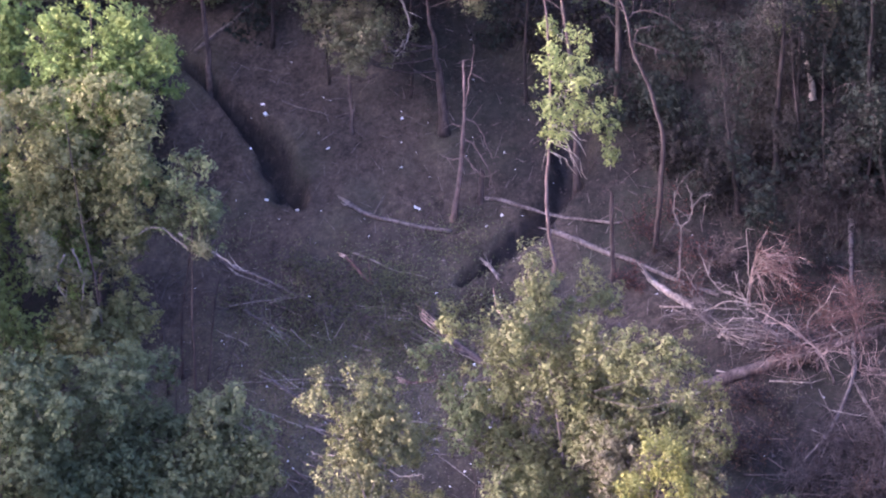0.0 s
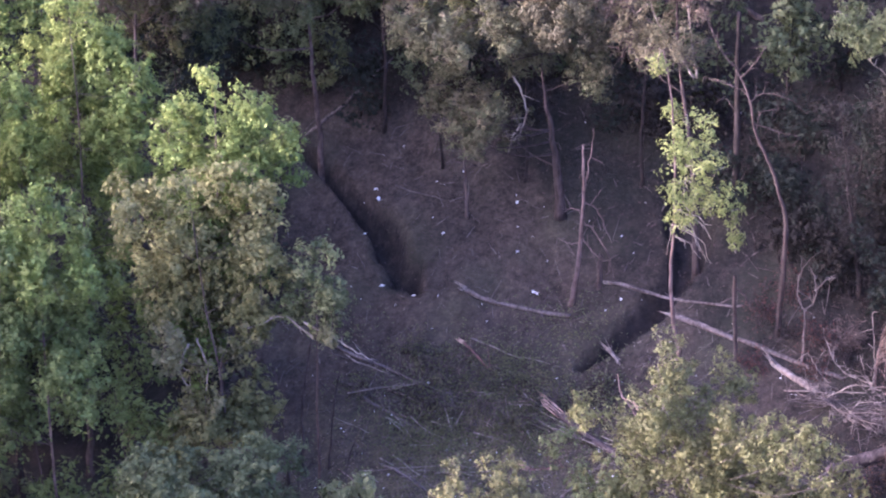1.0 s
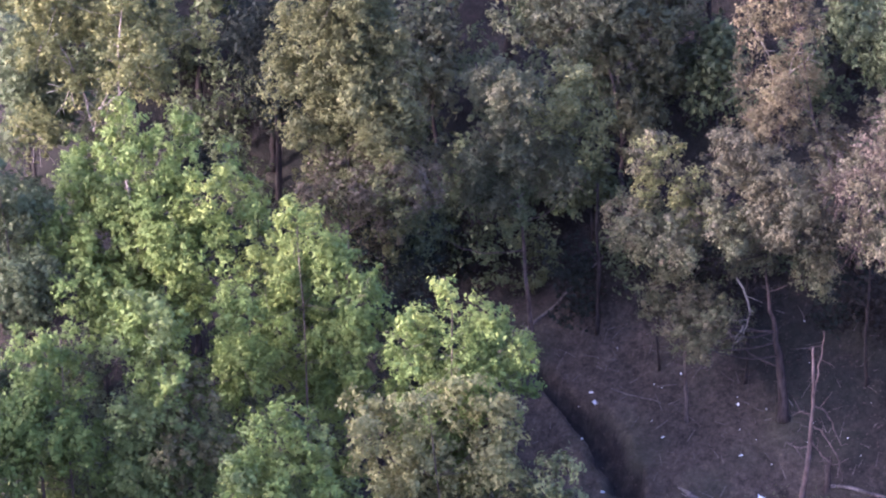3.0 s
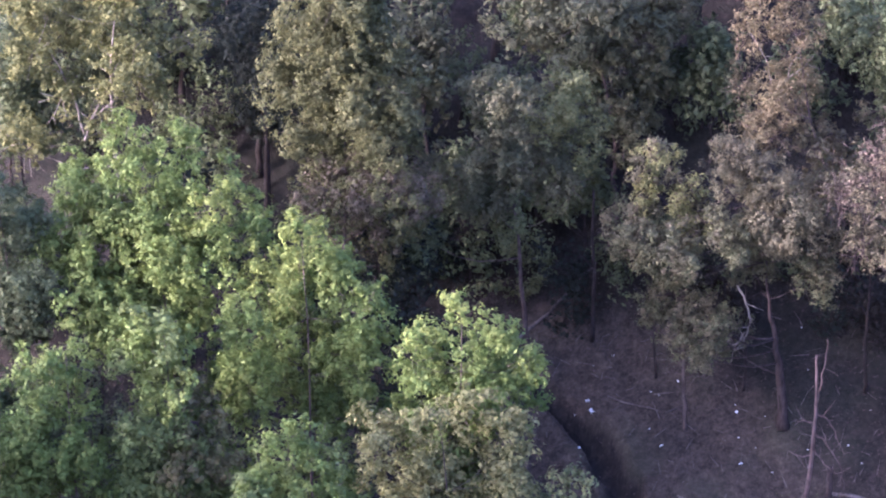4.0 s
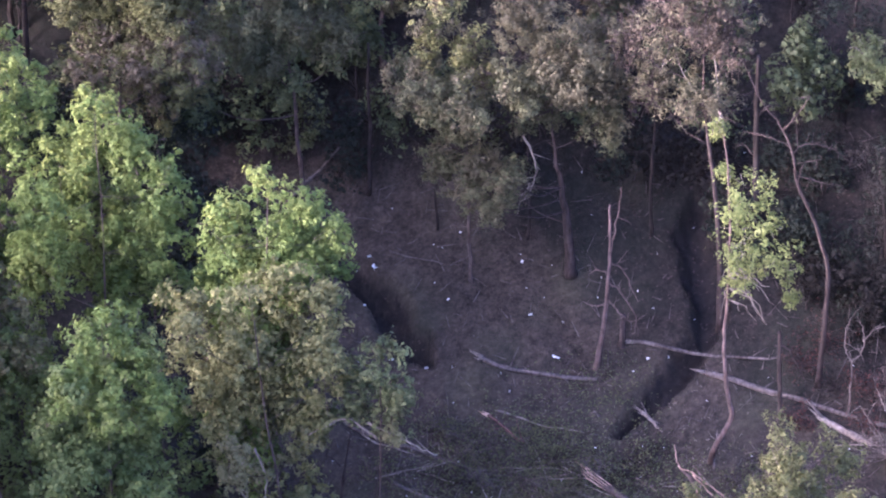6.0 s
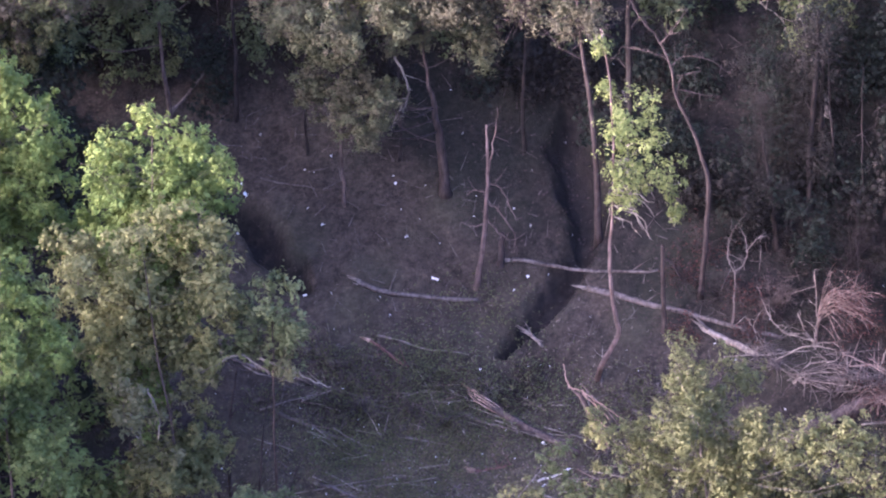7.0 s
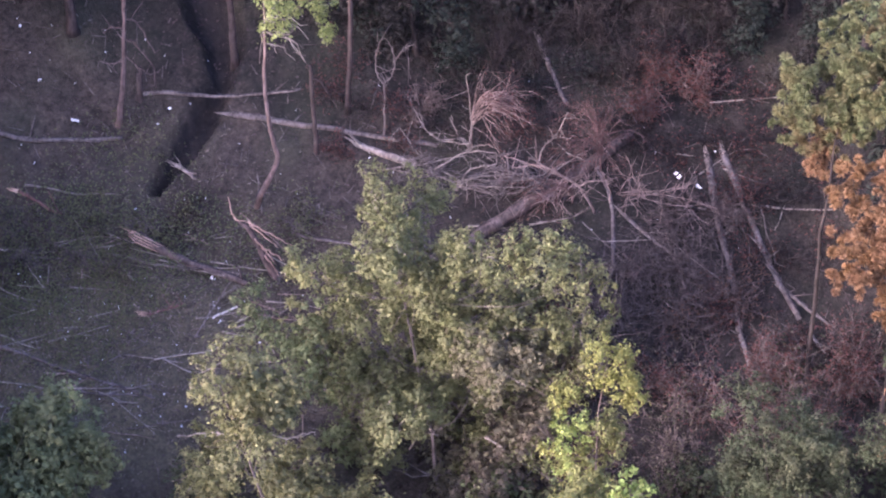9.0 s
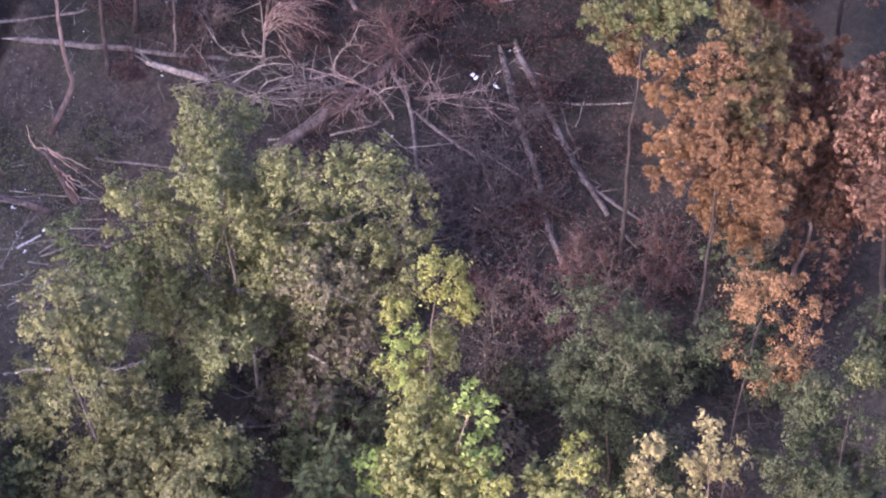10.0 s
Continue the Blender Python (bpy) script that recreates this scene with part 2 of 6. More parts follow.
def needles(centres, outward, rng, count=70):
    """Round tufts of long needles, one at each centre: vertices, four to a needle."""
    n = len(centres)
    who = np.repeat(np.arange(n), count)
    way = rng.normal(0, 1, (n * count, 3)) + 0.5 * outward[who] + (0, 0, 0.6)
    way /= np.linalg.norm(way, axis=1, keepdims=True)
    side = np.cross(way, rng.normal(0, 1, way.shape))
    side *= 0.026 / (np.linalg.norm(side, axis=1, keepdims=True) + 1e-9)
    reach = rng.uniform(0.19, 0.3, n)[who, None] * rng.uniform(0.85, 1.04, (n * count, 1))
    a, b = centres[who] + way * 0.05, centres[who] + way * reach
    return np.stack([a - side, b - side * 0.7, b + side * 0.7, a + side], 1).reshape(-1, 3)


def rise(x, y):
    """The bare hillside, without its gullies."""
    yy = np.minimum(y, 26.0)
    return 0.141 * np.clip(x, -90, 90) + 0.428 * np.maximum(yy, -110) + 0.296 * (0.5 * (yy + np.sqrt(yy * yy + 4)) - 1.0)


GULLIES = [
    ([(-13.86, 8.11), (-12.15, 6.98), (-11.0, 6.12), (-10.01, 5.38), (-8.69, 4.18), (-7.79, 2.89), (-6.9, 1.8)], [0.1, 0.15, 0.22, 0.34, 0.46, 0.5, 0.3], 1.5),
    ([(4.23, 6.6), (4.26, 4.66), (4.52, 3.58), (4.48, 2.34), (4.24, 1.53), (3.11, 0.18), (1.75, -1.23), (0.9, -2.06)], [0.5, 0.7, 0.68, 0.52, 0.42, 0.44, 0.46, 0.22], 1.15),
]


def gully_depth(x, y):
    """How far the gullies cut below the hillside."""
    cut = np.zeros_like(x)
    for line, half, deep in GULLIES:
        line, best = np.array(line), np.full_like(x, 9.0)
        for k in range(len(line) - 1):
            d = line[k + 1] - line[k]
            u = np.clip(((x - line[k, 0]) * d[0] + (y - line[k, 1]) * d[1]) / (d @ d), 0, 1)
            wide = half[k] + (half[k + 1] - half[k]) * u
            best = np.minimum(best, np.hypot(x - line[k, 0] - u * d[0], y - line[k, 1] - u * d[1]) / wide)
        best = best + 0.22 * np.sin(1.3 * x + 1.1 * y + 1.0) + 0.14 * np.sin(1.9 * x - 2.6 * y) + 0.16 * np.sin(3.3 * y - 2.2 * x) + 0.10 * np.sin(6.1 * x + 5.3 * y)
        u = np.clip((1.85 - best) / 1.6, 0, 1)
        cut = np.maximum(cut, deep * u * u * (3 - 2 * u))
    return cut


def lumps(x, y):
    return 0.10 * np.sin(0.9 * x + 0.4 * np.sin(1.3 * y)) * np.cos(0.8 * y) + 0.05 * np.sin(2.7 * x + 1.1 * y) + 0.04 * np.sin(3.9 * y - 1.7 * x)


def land(x, y):
    x, y = np.asarray(x, float), np.asarray(y, float)
    return rise(x, y) + lumps(x, y) - gully_depth(x, y)


def land1(x, y):
    return float(land(np.array([x]), np.array([y]))[0])


# ---- ground ----
def spread(lo, hi, step, far):
    mid = np.arange(lo, hi + step / 2, step)
    out = np.cumsum(step * 1.22 ** np.arange(1, 60))
    out = out[out < far]
    return np.concatenate([(lo - out)[::-1], mid, hi + out])


gx, gy = spread(-15, 25, 0.15, 1600), spread(-16, 9.5, 0.15, 1600)
X, Y = np.meshgrid(gx, gy)
rough_rng = np.random.default_rng(5)
near = (np.abs(X - 5) < 25) & (np.abs(Y + 3) < 16)
Z = land(X, Y) + np.where(near, rough_rng.normal(0, 0.025, X.shape), 0)
idx = np.arange(X.size).reshape(X.shape)
quads = np.stack([idx[:-1, :-1], idx[:-1, 1:], idx[1:, 1:], idx[1:, :-1]], -1).reshape(-1, 4)
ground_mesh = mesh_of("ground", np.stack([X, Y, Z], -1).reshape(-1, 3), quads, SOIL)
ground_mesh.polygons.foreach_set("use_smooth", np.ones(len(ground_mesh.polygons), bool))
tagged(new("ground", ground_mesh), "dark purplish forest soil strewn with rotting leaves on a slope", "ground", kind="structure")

# broad soft patch that brightens the lower slope in its colour
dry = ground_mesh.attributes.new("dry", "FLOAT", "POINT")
pale_lift = np.exp(-(((X + 4.0) / 7.0) ** 2 + ((Y + 9.0) / 5.0) ** 2)) + 0.18 * np.sin(0.9 * X + 0.5 * np.sin(1.1 * Y)) * np.cos(0.8 * Y)
dry.data.foreach_set("value", np.clip(1.15 * pale_lift, 0, 1).astype(np.float32).ravel())
# painted shade: the soil darkens under the trees round the clearing
wood_shade = ground_mesh.attributes.new("wood_shade", "FLOAT", "POINT")
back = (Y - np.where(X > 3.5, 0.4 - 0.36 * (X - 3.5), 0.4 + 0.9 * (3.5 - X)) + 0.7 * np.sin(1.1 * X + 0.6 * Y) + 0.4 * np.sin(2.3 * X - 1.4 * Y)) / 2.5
wood_shade.data.foreach_set("value", np.clip(np.maximum(np.maximum(0.5 + back, np.maximum(np.clip((-13.8 - X + 0.6 * np.sin(1.1 * Y)) / 2.0, 0, 1), np.clip((Y - 8.6 + 0.5 * np.sin(1.3 * X)) / 1.5, 0, 1))), 0.75 * np.clip((X + 0.25 * Y - 8.0 + 0.8 * np.sin(0.9 * Y)) / 3.0, 0, 1)), 0, 1).astype(np.float32).ravel())
# painted gully shade, darker where the cut is deeper
gully_shade = ground_mesh.attributes.new("gully_shade", "FLOAT", "POINT")
gully_shade.data.foreach_set("value", np.clip((gully_depth(X, Y) - 0.18) / 0.5, 0, 1).astype(np.float32).ravel())

# ---- trees ----
count_trees = [0]


def tree(name, label, x, y, key, lobes, trunk=0.16, limb="bark", dens=1.0, tuft=0, group="trees of the wood", leaf=None, bow=(), twigs=6, dead=(), skirt=0):
    """A tree of trunk, limbs and crown. lobes: boughs as offsets from the foot, half width, half height and, where it differs, the leaf tone."""
    count_trees[0] += 1
    rng = np.random.default_rng(100 + count_trees[0])
    foot = land1(x, y) - 0.1
    shift = rise(np.array([x]), np.array([y]))[0] - foot
    ob = thing(name, x, y, foot, label, "tree" if "shrub" not in name else "shrub", group)
    L = np.array([l[:5] for l in lobes], float)
    L[:, 2] += shift
    L[:, 3:5] *= 1.06 if not tuft else 1.2
    keys = [l[5] if len(l) > 5 else key for l in lobes]
    if skirt:
        # lower boughs in the shade of the crown
        mid_xy, reach, under = L[:, :2].mean(0), np.abs(L[:, :2] - L[:, :2].mean(0)).max(), (L[:, 2] - L[:, 4]).min()
        low_boughs = [(*(mid_xy + rng.uniform(-0.9, 0.9, 2) * reach), under - rng.uniform(-1.2, 0.42 * under), rng.uniform(1.1, 1.6), rng.uniform(0.9, 1.3)) for _ in range(skirt)]
        L, keys = np.vstack([L, low_boughs]), keys + [key] * skirt
    order = np.argsort(L[:, 2])
    low, top = (L[:, 2] - L[:, 4]).min(), (L[:, 2] + L[:, 4] * 0.5).max()
    axis_xy = np.average(L[:, :2], axis=0, weights=L[:, 3])
    tip = L[order[-1]]
    bend = [(0, 0, 0), (axis_xy[0] * 0.15, axis_xy[1] * 0.15, max(0.5, low * 0.5)), (axis_xy[0] * 0.6, axis_xy[1] * 0.6, max(1.0, low + 0.25 * (top - low))), (tip[0] * 0.85, tip[1] * 0.85, top)]
    bend = [(0, 0, 0), *bow] if bow else bend
    line = spine(bend, 16, rng, 0.03)
    thick = trunk * np.interp(np.linspace(0, 1, 16), [0, 0.06, 0.5, 1], [1.45, 1.0, 0.48, 0.06])
    tb = Tubes(8)
    tb.add(line, thick, 0.08, rng)
    part("trunk", tb.mesh("trunk", WOOD[limb]), ob)
    for l in L:
        br = Tubes(4)
        z0 = np.clip(l[2] - rng.uniform(0.6, 1.1) * (1.0 + 0.5 * l[3]), 0.25 * low, top * 0.95)
        k = np.argmin(np.abs(line[:, 2] - z0))
        a, c = line[k], l[:3]
        m1 = a + (c - a) * 0.5 + (0, 0, -0.12 * np.linalg.norm(c - a))
        r0 = min(thick[k] * 0.5, 0.025 + 0.025 * l[3])
        br.add(spine([a, m1, c], 6, rng, 0.05), np.linspace(r0, r0 * 0.4, 6))
        for _ in range(twigs):
            d = rng.normal(0, 1, 3)
            d /= np.linalg.norm(d)
            e = c + d * (l[3], l[3], l[4]) * rng.uniform(0.85, 1.12 if twigs <= 8 else 1.32)
            s = c + (rng.normal(0, 0.22, 3) * (l[3], l[3], l[4]) if twigs > 8 else 0)
            br.add(spine([s, s + (e - s) * 0.5 + rng.normal(0, 0.1, 3), e], 4, rng, 0.03), np.linspace(r0 * 0.4, 0.012, 4))
        part("limb", br.mesh("limb", WOOD[limb]), ob)
    for pts in dead:
        db = Tubes(5)
        dl = spine([(p[0], p[1], p[2] + shift) for p in pts], 4 * len(pts), rng, 0.03)
        db.add(dl, np.linspace(0.055, 0.018, len(dl)), 0.1, rng)
        for k in range(3, len(dl), 2):
            w = rng.normal(0, 0.28, 3)
            db.add([dl[k], dl[k] + w * 0.5, dl[k] + w], [0.02, 0.015, 0.01])
        part("dead_branch", db.mesh("dead_branch", WOOD["pale_bark"]), ob, "bare pale branch")
    size = 0.98 * (leaf or 0.1)
    leaf_count = 25 * (0.099 / size) ** 1.5
    cs, outs, tones, tufts = [], [], [], {}
    for l, own_tone in zip(L, keys):
        # each bough is a cluster of smaller sprays, some in the tree's main tone
        sprays = max(8, int(1.21 * np.pi * l[3] * (l[3] + l[4])))
        d = rng.normal(0, 1, (sprays, 3)) + (0, 0, 0.15)
        d /= np.linalg.norm(d, axis=1, keepdims=True)
        mid = l[:3] + d * rng.uniform(0.42, 0.94, (sprays, 1)) * (l[3], l[3], l[4])
        wide = np.minimum(rng.uniform(0.34, 0.54, sprays) * l[3], 0.7)
        per = np.maximum(2, (4 * np.pi * wide**2 * (1.4 if not tuft else 0.85)).astype(int) + 1)
        own = np.repeat(np.arange(sprays), per)
        e = rng.normal(0, 1, (len(own), 3))
        e /= np.linalg.norm(e, axis=1, keepdims=True)
        cc = mid[own] + e * wide[own, None] * rng.uniform(0.5, 1.08, (len(own), 1)) * (0.92, 0.92, 1.4)
        if tuft:
            tufts.setdefault(own_tone, []).append(needles(cc, e, rng))
            continue
        many = rng.poisson(leaf_count * dens, len(own))
        who = np.repeat(np.arange(len(own)), many)
        rad = rng.uniform(0.06, 0.18, len(own))[who, None]
        off = rng.normal(0, 1, (len(who), 3)) * (1, 1, 0.85)
        cs.append(cc[who] + off * rad)
        outs.append(d[own][who] * 0.35 + e[who] * 0.4 + off * 0.3)
        pick = np.where(rng.uniform(0, 1, sprays) < 0.68, own_tone, key)
        tones.append(pick[own][who])
    for tone, sets in tufts.items():
        v = np.concatenate(sets)
        part("crown" if tone == key else "bough_foliage", mesh_of("crown", v, np.arange(len(v)).reshape(-1, 4), LEAF[tone]), ob)
    if tufts:
        return ob
    cs, outs, tones = np.concatenate(cs), np.concatenate(outs), np.concatenate(tones)
    for tone in dict.fromkeys([key, *keys]):
        mine = tones == tone
        if mine.any():
            v, f = leaves(cs[mine], outs[mine], size, rng, 0.45, 0.52)
            part("crown" if tone == key else "bough_foliage", mesh_of("crown", v, f, LEAF[tone]), ob)
    return ob


# ---- standing stems ----
def stem(name, label, x, y, points, r0, r1, wood, group="", limbs=(), cat="trunk", limb_wood="", fuzz=1):
    """A bare standing stem: offsets from its foot, with side limbs given as lists of offsets."""
    rng = np.random.default_rng(int(abs(x * 31 + y * 17) * 10))
    foot = land1(x, y) - 0.1
    ob = thing(name, x, y, foot, label, cat, group)
    line = spine([(0, 0, 0), *points], 4 * len(points) + 4, rng, 0.015)
    tb = Tubes(8)
    tb.add(line, np.linspace(r0, r1, len(line)) * np.r_[1.35, 1.12, np.ones(len(line) - 2)], 0.08, rng)
    part("trunk", tb.mesh("trunk", WOOD[wood]), ob)
    for pts in limbs:
        t2 = Tubes(5)
        ln = spine(pts, 4 * len(pts), rng, 0.02)
        t2.add(ln, np.linspace(min(r1 * 1.15, 0.06), 0.016, len(ln)))
        sprig = Tubes(4)
        for k in np.repeat(np.arange(3, len(ln), 2), fuzz):
            d = rng.normal(0, 0.35, 3)
            sprig.add(spine([ln[k], ln[k] + d * 0.6, ln[k] + d + (0, 0, rng.uniform(-0.25, 0.1))], 4, rng, 0.02), np.linspace(0.018, 0.008, 4))
        bough = part("limb", t2.mesh("limb", WOOD[limb_wood or wood]), ob)
        if fuzz:
            part("twig_spray", sprig.mesh("twig_spray", WOOD[limb_wood or wood]), bough, kind="stuff")
    return ob


def sapling(name, label, x, y, key, lobes):
    ob = tree(name, label, x, y, key, lobes, trunk=0.001, limb="pale_bark", dens=0.5, group="", leaf=0.08)
    for c in list(ob.children):
        if c.name.split(".")[0] == "trunk":
            bpy.data.objects.remove(c)
    rng = np.random.default_rng(7)
    foot = (-0.09, 0.75, land1(x - 0.09, y + 0.75) - 0.1 - ob.location.z)
    pts = [foot, (0.0, 0.35, 1.25), (0.15, 0, 1.95), (0.64, 0, 3.0), (0.55, 0, 3.65), (0.33, 0, 4.9), (0.21, 0, 6.7), (0.28, 0, 8.45), (0.27, 0, 10.9), (0.08, 0, 14.05), (-0.33, 0, 16.4)]
    tb = Tubes(8)
    line = spine(pts, 40, rng, 0.012)
    tb.add(line, np.linspace(0.14, 0.025, 40), 0.08, rng)
    part("trunk", tb.mesh("trunk", WOOD["pinkbark"]), ob, "pale kinked trunk")
    for k in range(16):
        dead = Tubes(5)
        a = line[rng.integers(27, 33)]
        d = np.array([rng.uniform(-0.4, 2.0), rng.uniform(-0.6, 0.6), rng.uniform(-1.7, -0.2)])
        dead.add(spine([a, a + d * (0.6, 0.6, 0.25), a + d], 7, rng, 0.05), np.linspace(0.027, 0.011, 7))
        part("dead_branch", dead.mesh("dead_branch", WOOD["pale_bark"]), ob, "drooping bare pale branch")
    return ob


# ---- fallen wood ----
def log(name, label, points, r0, r1, wood, group="fallen wood", torn=0.0):
    """A fallen trunk or stick that follows the slope."""
    rng = np.random.default_rng(int(abs(points[0][0] * 77 + points[0][1] * 13) * 10))
    steps = max(8, 5 * len(points))
    flat = spine([(*p, 0) for p in points], steps, rng)
    rad = 0.88 * np.linspace(r0, r1, steps) * (1 + rng.normal(0, 0.05, steps))
    z = rise(flat[:, 0], flat[:, 1]) + lumps(flat[:, 0], flat[:, 1])
    z = np.convolve(np.pad(z, 2, mode="reflect", reflect_type="odd"), np.ones(5) / 5, "valid") + rad * 0.75
    line = np.column_stack([flat[:, :2], z])
    line[1:-1] += rng.normal(0, 0.015, (steps - 2, 3))
    o = line[0].copy()
    ob = thing(name, *o, label, "log" if "log" in name or "trunk" in name else "branch", group)
    tb = Tubes(10)
    tb.add(line - o, rad, 0.10, rng)
    part("stem", tb.mesh("stem", WOOD[wood]), ob)
    if r0 > 0.07:
        rs = min(r0, 0.15)
        raw = Tubes(5)
        d = line[0] - line[1]
        d /= np.linalg.norm(d)
        for k in range(9):
            a = rng.normal(0, rs * 0.4, 3)
            raw.add([a, a + d * rng.uniform(0.1, 0.5) * (1 + 3 * rs) + rng.normal(0, 0.03, 3)], [rs * 0.35, 0.01])
            if torn:
                s = rng.normal(0, rs * 0.55, 3) + (0, -rs * 0.5, rs * 0.95)
                raw.add([s * 0.5 + d * 0.35, s - d * 0.1, s * 0.9 - d * rng.uniform(0.3, torn)], [0.02, rs * 0.3, 0.012])
        part("splintered_end", raw.mesh("splintered_end", WOOD["rawwood" if torn or wood == "redwood" else "palewood"]), ob, "raw splintered break", "stuff")
        for k in rng.integers(2, steps - 1, 4):
            st = Tubes(5)
            d = rng.normal(0, 0.4, 3) + (0, 0, 0.25)
            st.add([line[k] - o, line[k] - o + d * 0.6, line[k] - o + d], [r1 * 0.4, r1 * 0.3, 0.01])
            part("branch_stub", st.mesh("branch_stub", WOOD[wood]), ob)
    return ob


def brush(name, label, foot, reach, count, wood, seed, spread_z=0.5, leafy="", group="", bias=(0, 0, 0), twigs=5, thick=0.035, arch=0.0, fine=2, turbulence=1.0, along=(0, 0, 0), joined=False):
    """A fan of bare branches and fine twigs from one place."""
    rng = np.random.default_rng(seed)
    z = land1(*foot[:2]) - 0.05
    ob = thing(name, foot[0], foot[1], z, label, "dead branches", group)
    tb = Tubes(4)
    start = np.array([0, 0, foot[2]])
    if foot[2] > 0.6:
        tb.add(spine([(0.3, 0.2, 0), (0.1, 0.1, foot[2] * 0.5), start], 6, rng, 0.03), np.linspace(thick * 2.6, thick * 1.6, 6))
    else:
        tb.add([(0, 0, -0.1), (0, 0, foot[2] + 0.1)], [thick * 1.5, thick])
    part("stump", tb.mesh("stump", WOOD[wood]), ob)
    ends = []
    all_wood, all_fine = Tubes(4), Tubes(3)
    root = start
    for _ in range(count):
        start = root + rng.uniform(0, 1) * np.array(along, float)
        d = rng.normal(0, 1, 3)
        d /= np.linalg.norm(d)
        d = (d * turbulence + bias) * (reach, reach, reach * spread_z) * rng.uniform(0.45, 1.0)
        d[2] = max(d[2], -foot[2] + 0.05 + 0.2 * d[1])
        e = start + d
        ln = spine([start, start + d * 0.5 + rng.normal(0, 0.10 * reach, 3) + (0, 0, arch * reach), e], 6, rng, 0.02)
        tb = all_wood if joined else Tubes(4)
        tb.add(ln, np.linspace(thick * rng.uniform(0.6, 1.2), 0.012, 6))
        if not joined:
            limb = part("branch", tb.mesh("branch", WOOD[wood]), ob)
        tb = all_fine if joined else Tubes(4)
        for k in rng.integers(2, 6, twigs):
            t = rng.normal(0, 0.28 * reach, 3) * (1, 1, 0.7) + d * 0.12
            a = ln[k]
            tw = spine([a, a + t * 0.5 + rng.normal(0, 0.05, 3), a + t], 4, rng, 0.02)
            tb.add(tw, np.linspace(max(0.014, thick * 0.4), 0.009, 4))
            ends.append(a + t)
            for _ in range(fine):
                b, t2 = tw[rng.integers(1, 3)], rng.normal(0, 0.14 * reach, 3)
                tb.add([b, b + t2], [0.012, 0.008])
                ends.append(b + t2)
        if not joined:
            part("twig_spray", tb.mesh("twig_spray", WOOD[wood]), limb, kind="stuff")
    if joined:
        part("branchwork", all_wood.mesh("branchwork", WOOD[wood]), ob, kind="stuff")
        part("twig_spray", all_fine.mesh("twig_spray", WOOD[wood]), ob, kind="stuff")
    if leafy:
        e = np.array(ends)
        c = np.repeat(e, 3, 0) + rng.normal(0, 0.08, (3 * len(e), 3))
        v, f = leaves(c, rng.normal(0, 0.3, c.shape), 0.055, rng, 0.2)
        part("dry_foliage", mesh_of("dry_foliage", v, f, LEAF[leafy]), ob, kind="stuff")
    return ob


def swept_top(name, label, x, y, height, way, reach, count, wood, leafy, seed, fan=0.42, droop=0.3):
    """A dead treetop: a short bole and many thin branches swept one way, curling over at their ends, with withered leaves."""
    rng = np.random.default_rng(seed)
    ob = thing(name, x, y, land1(x, y) - 0.05, label, "dead branches")
    way = np.array(way, float) / np.linalg.norm(way)
    bole = Tubes(6)
    knot = np.array([0.12 * way[0], 0.12 * way[1], height])
    line = spine([(0, 0, 0), knot * 0.55 + rng.normal(0, 0.06, 3), knot], 7, rng, 0.015)
    bole.add(line, np.linspace(0.055, 0.036, 7), 0.08, rng)
    part("bole", bole.mesh("bole", WOOD[wood]), ob)
    ends = []
    for k in range(count):
        a = line[rng.integers(3, 7)]
        d = way + rng.normal(0, fan, 3)
        d *= reach * rng.uniform(0.4, 1.0) / np.linalg.norm(d)
        side = rng.normal(0, 0.08 * reach, 3)
        ln = spine([a, a + d * 0.36 + side * 0.5 + (0, 0, 0.10 * reach), a + d * 0.74 + side, a + d - (0, 0, droop * reach * rng.uniform(0.2, 0.6))], 9, rng, 0.012)
        br = Tubes(4)
        br.add(ln, np.linspace(rng.uniform(0.014, 0.032), 0.007, 9))
        limb = part("branch", br.mesh("branch", WOOD[wood]), ob)
        fine = Tubes(3)
        for q in rng.integers(3, 9, 7):
            run = ln[min(q + 1, 8)] - ln[q - 1]
            t = run / (np.linalg.norm(run) + 1e-9) * rng.uniform(0.25, 0.7) + rng.normal(0, 0.2, 3)
            fine.add(spine([ln[q], ln[q] + t * 0.5 + rng.normal(0, 0.03, 3), ln[q] + t - (0, 0, 0.08)], 4, rng, 0.01), [0.009, 0.008, 0.006, 0.004])
            ends += [ln[q] + t, ln[q] + t * 0.6]
        part("twig_spray", fine.mesh("twig_spray", WOOD[wood]), limb, kind="stuff")
    e = np.array(ends)
    c = np.repeat(e, 3, 0) + rng.normal(0, 0.09, (3 * len(e), 3))
    v, f = leaves(c, rng.normal(0, 0.3, c.shape), 0.036, rng, 0.2)
    part("dry_foliage", mesh_of("dry_foliage", v, f, LEAF[leafy]), ob, "withered brown leaves", "stuff")
    return ob


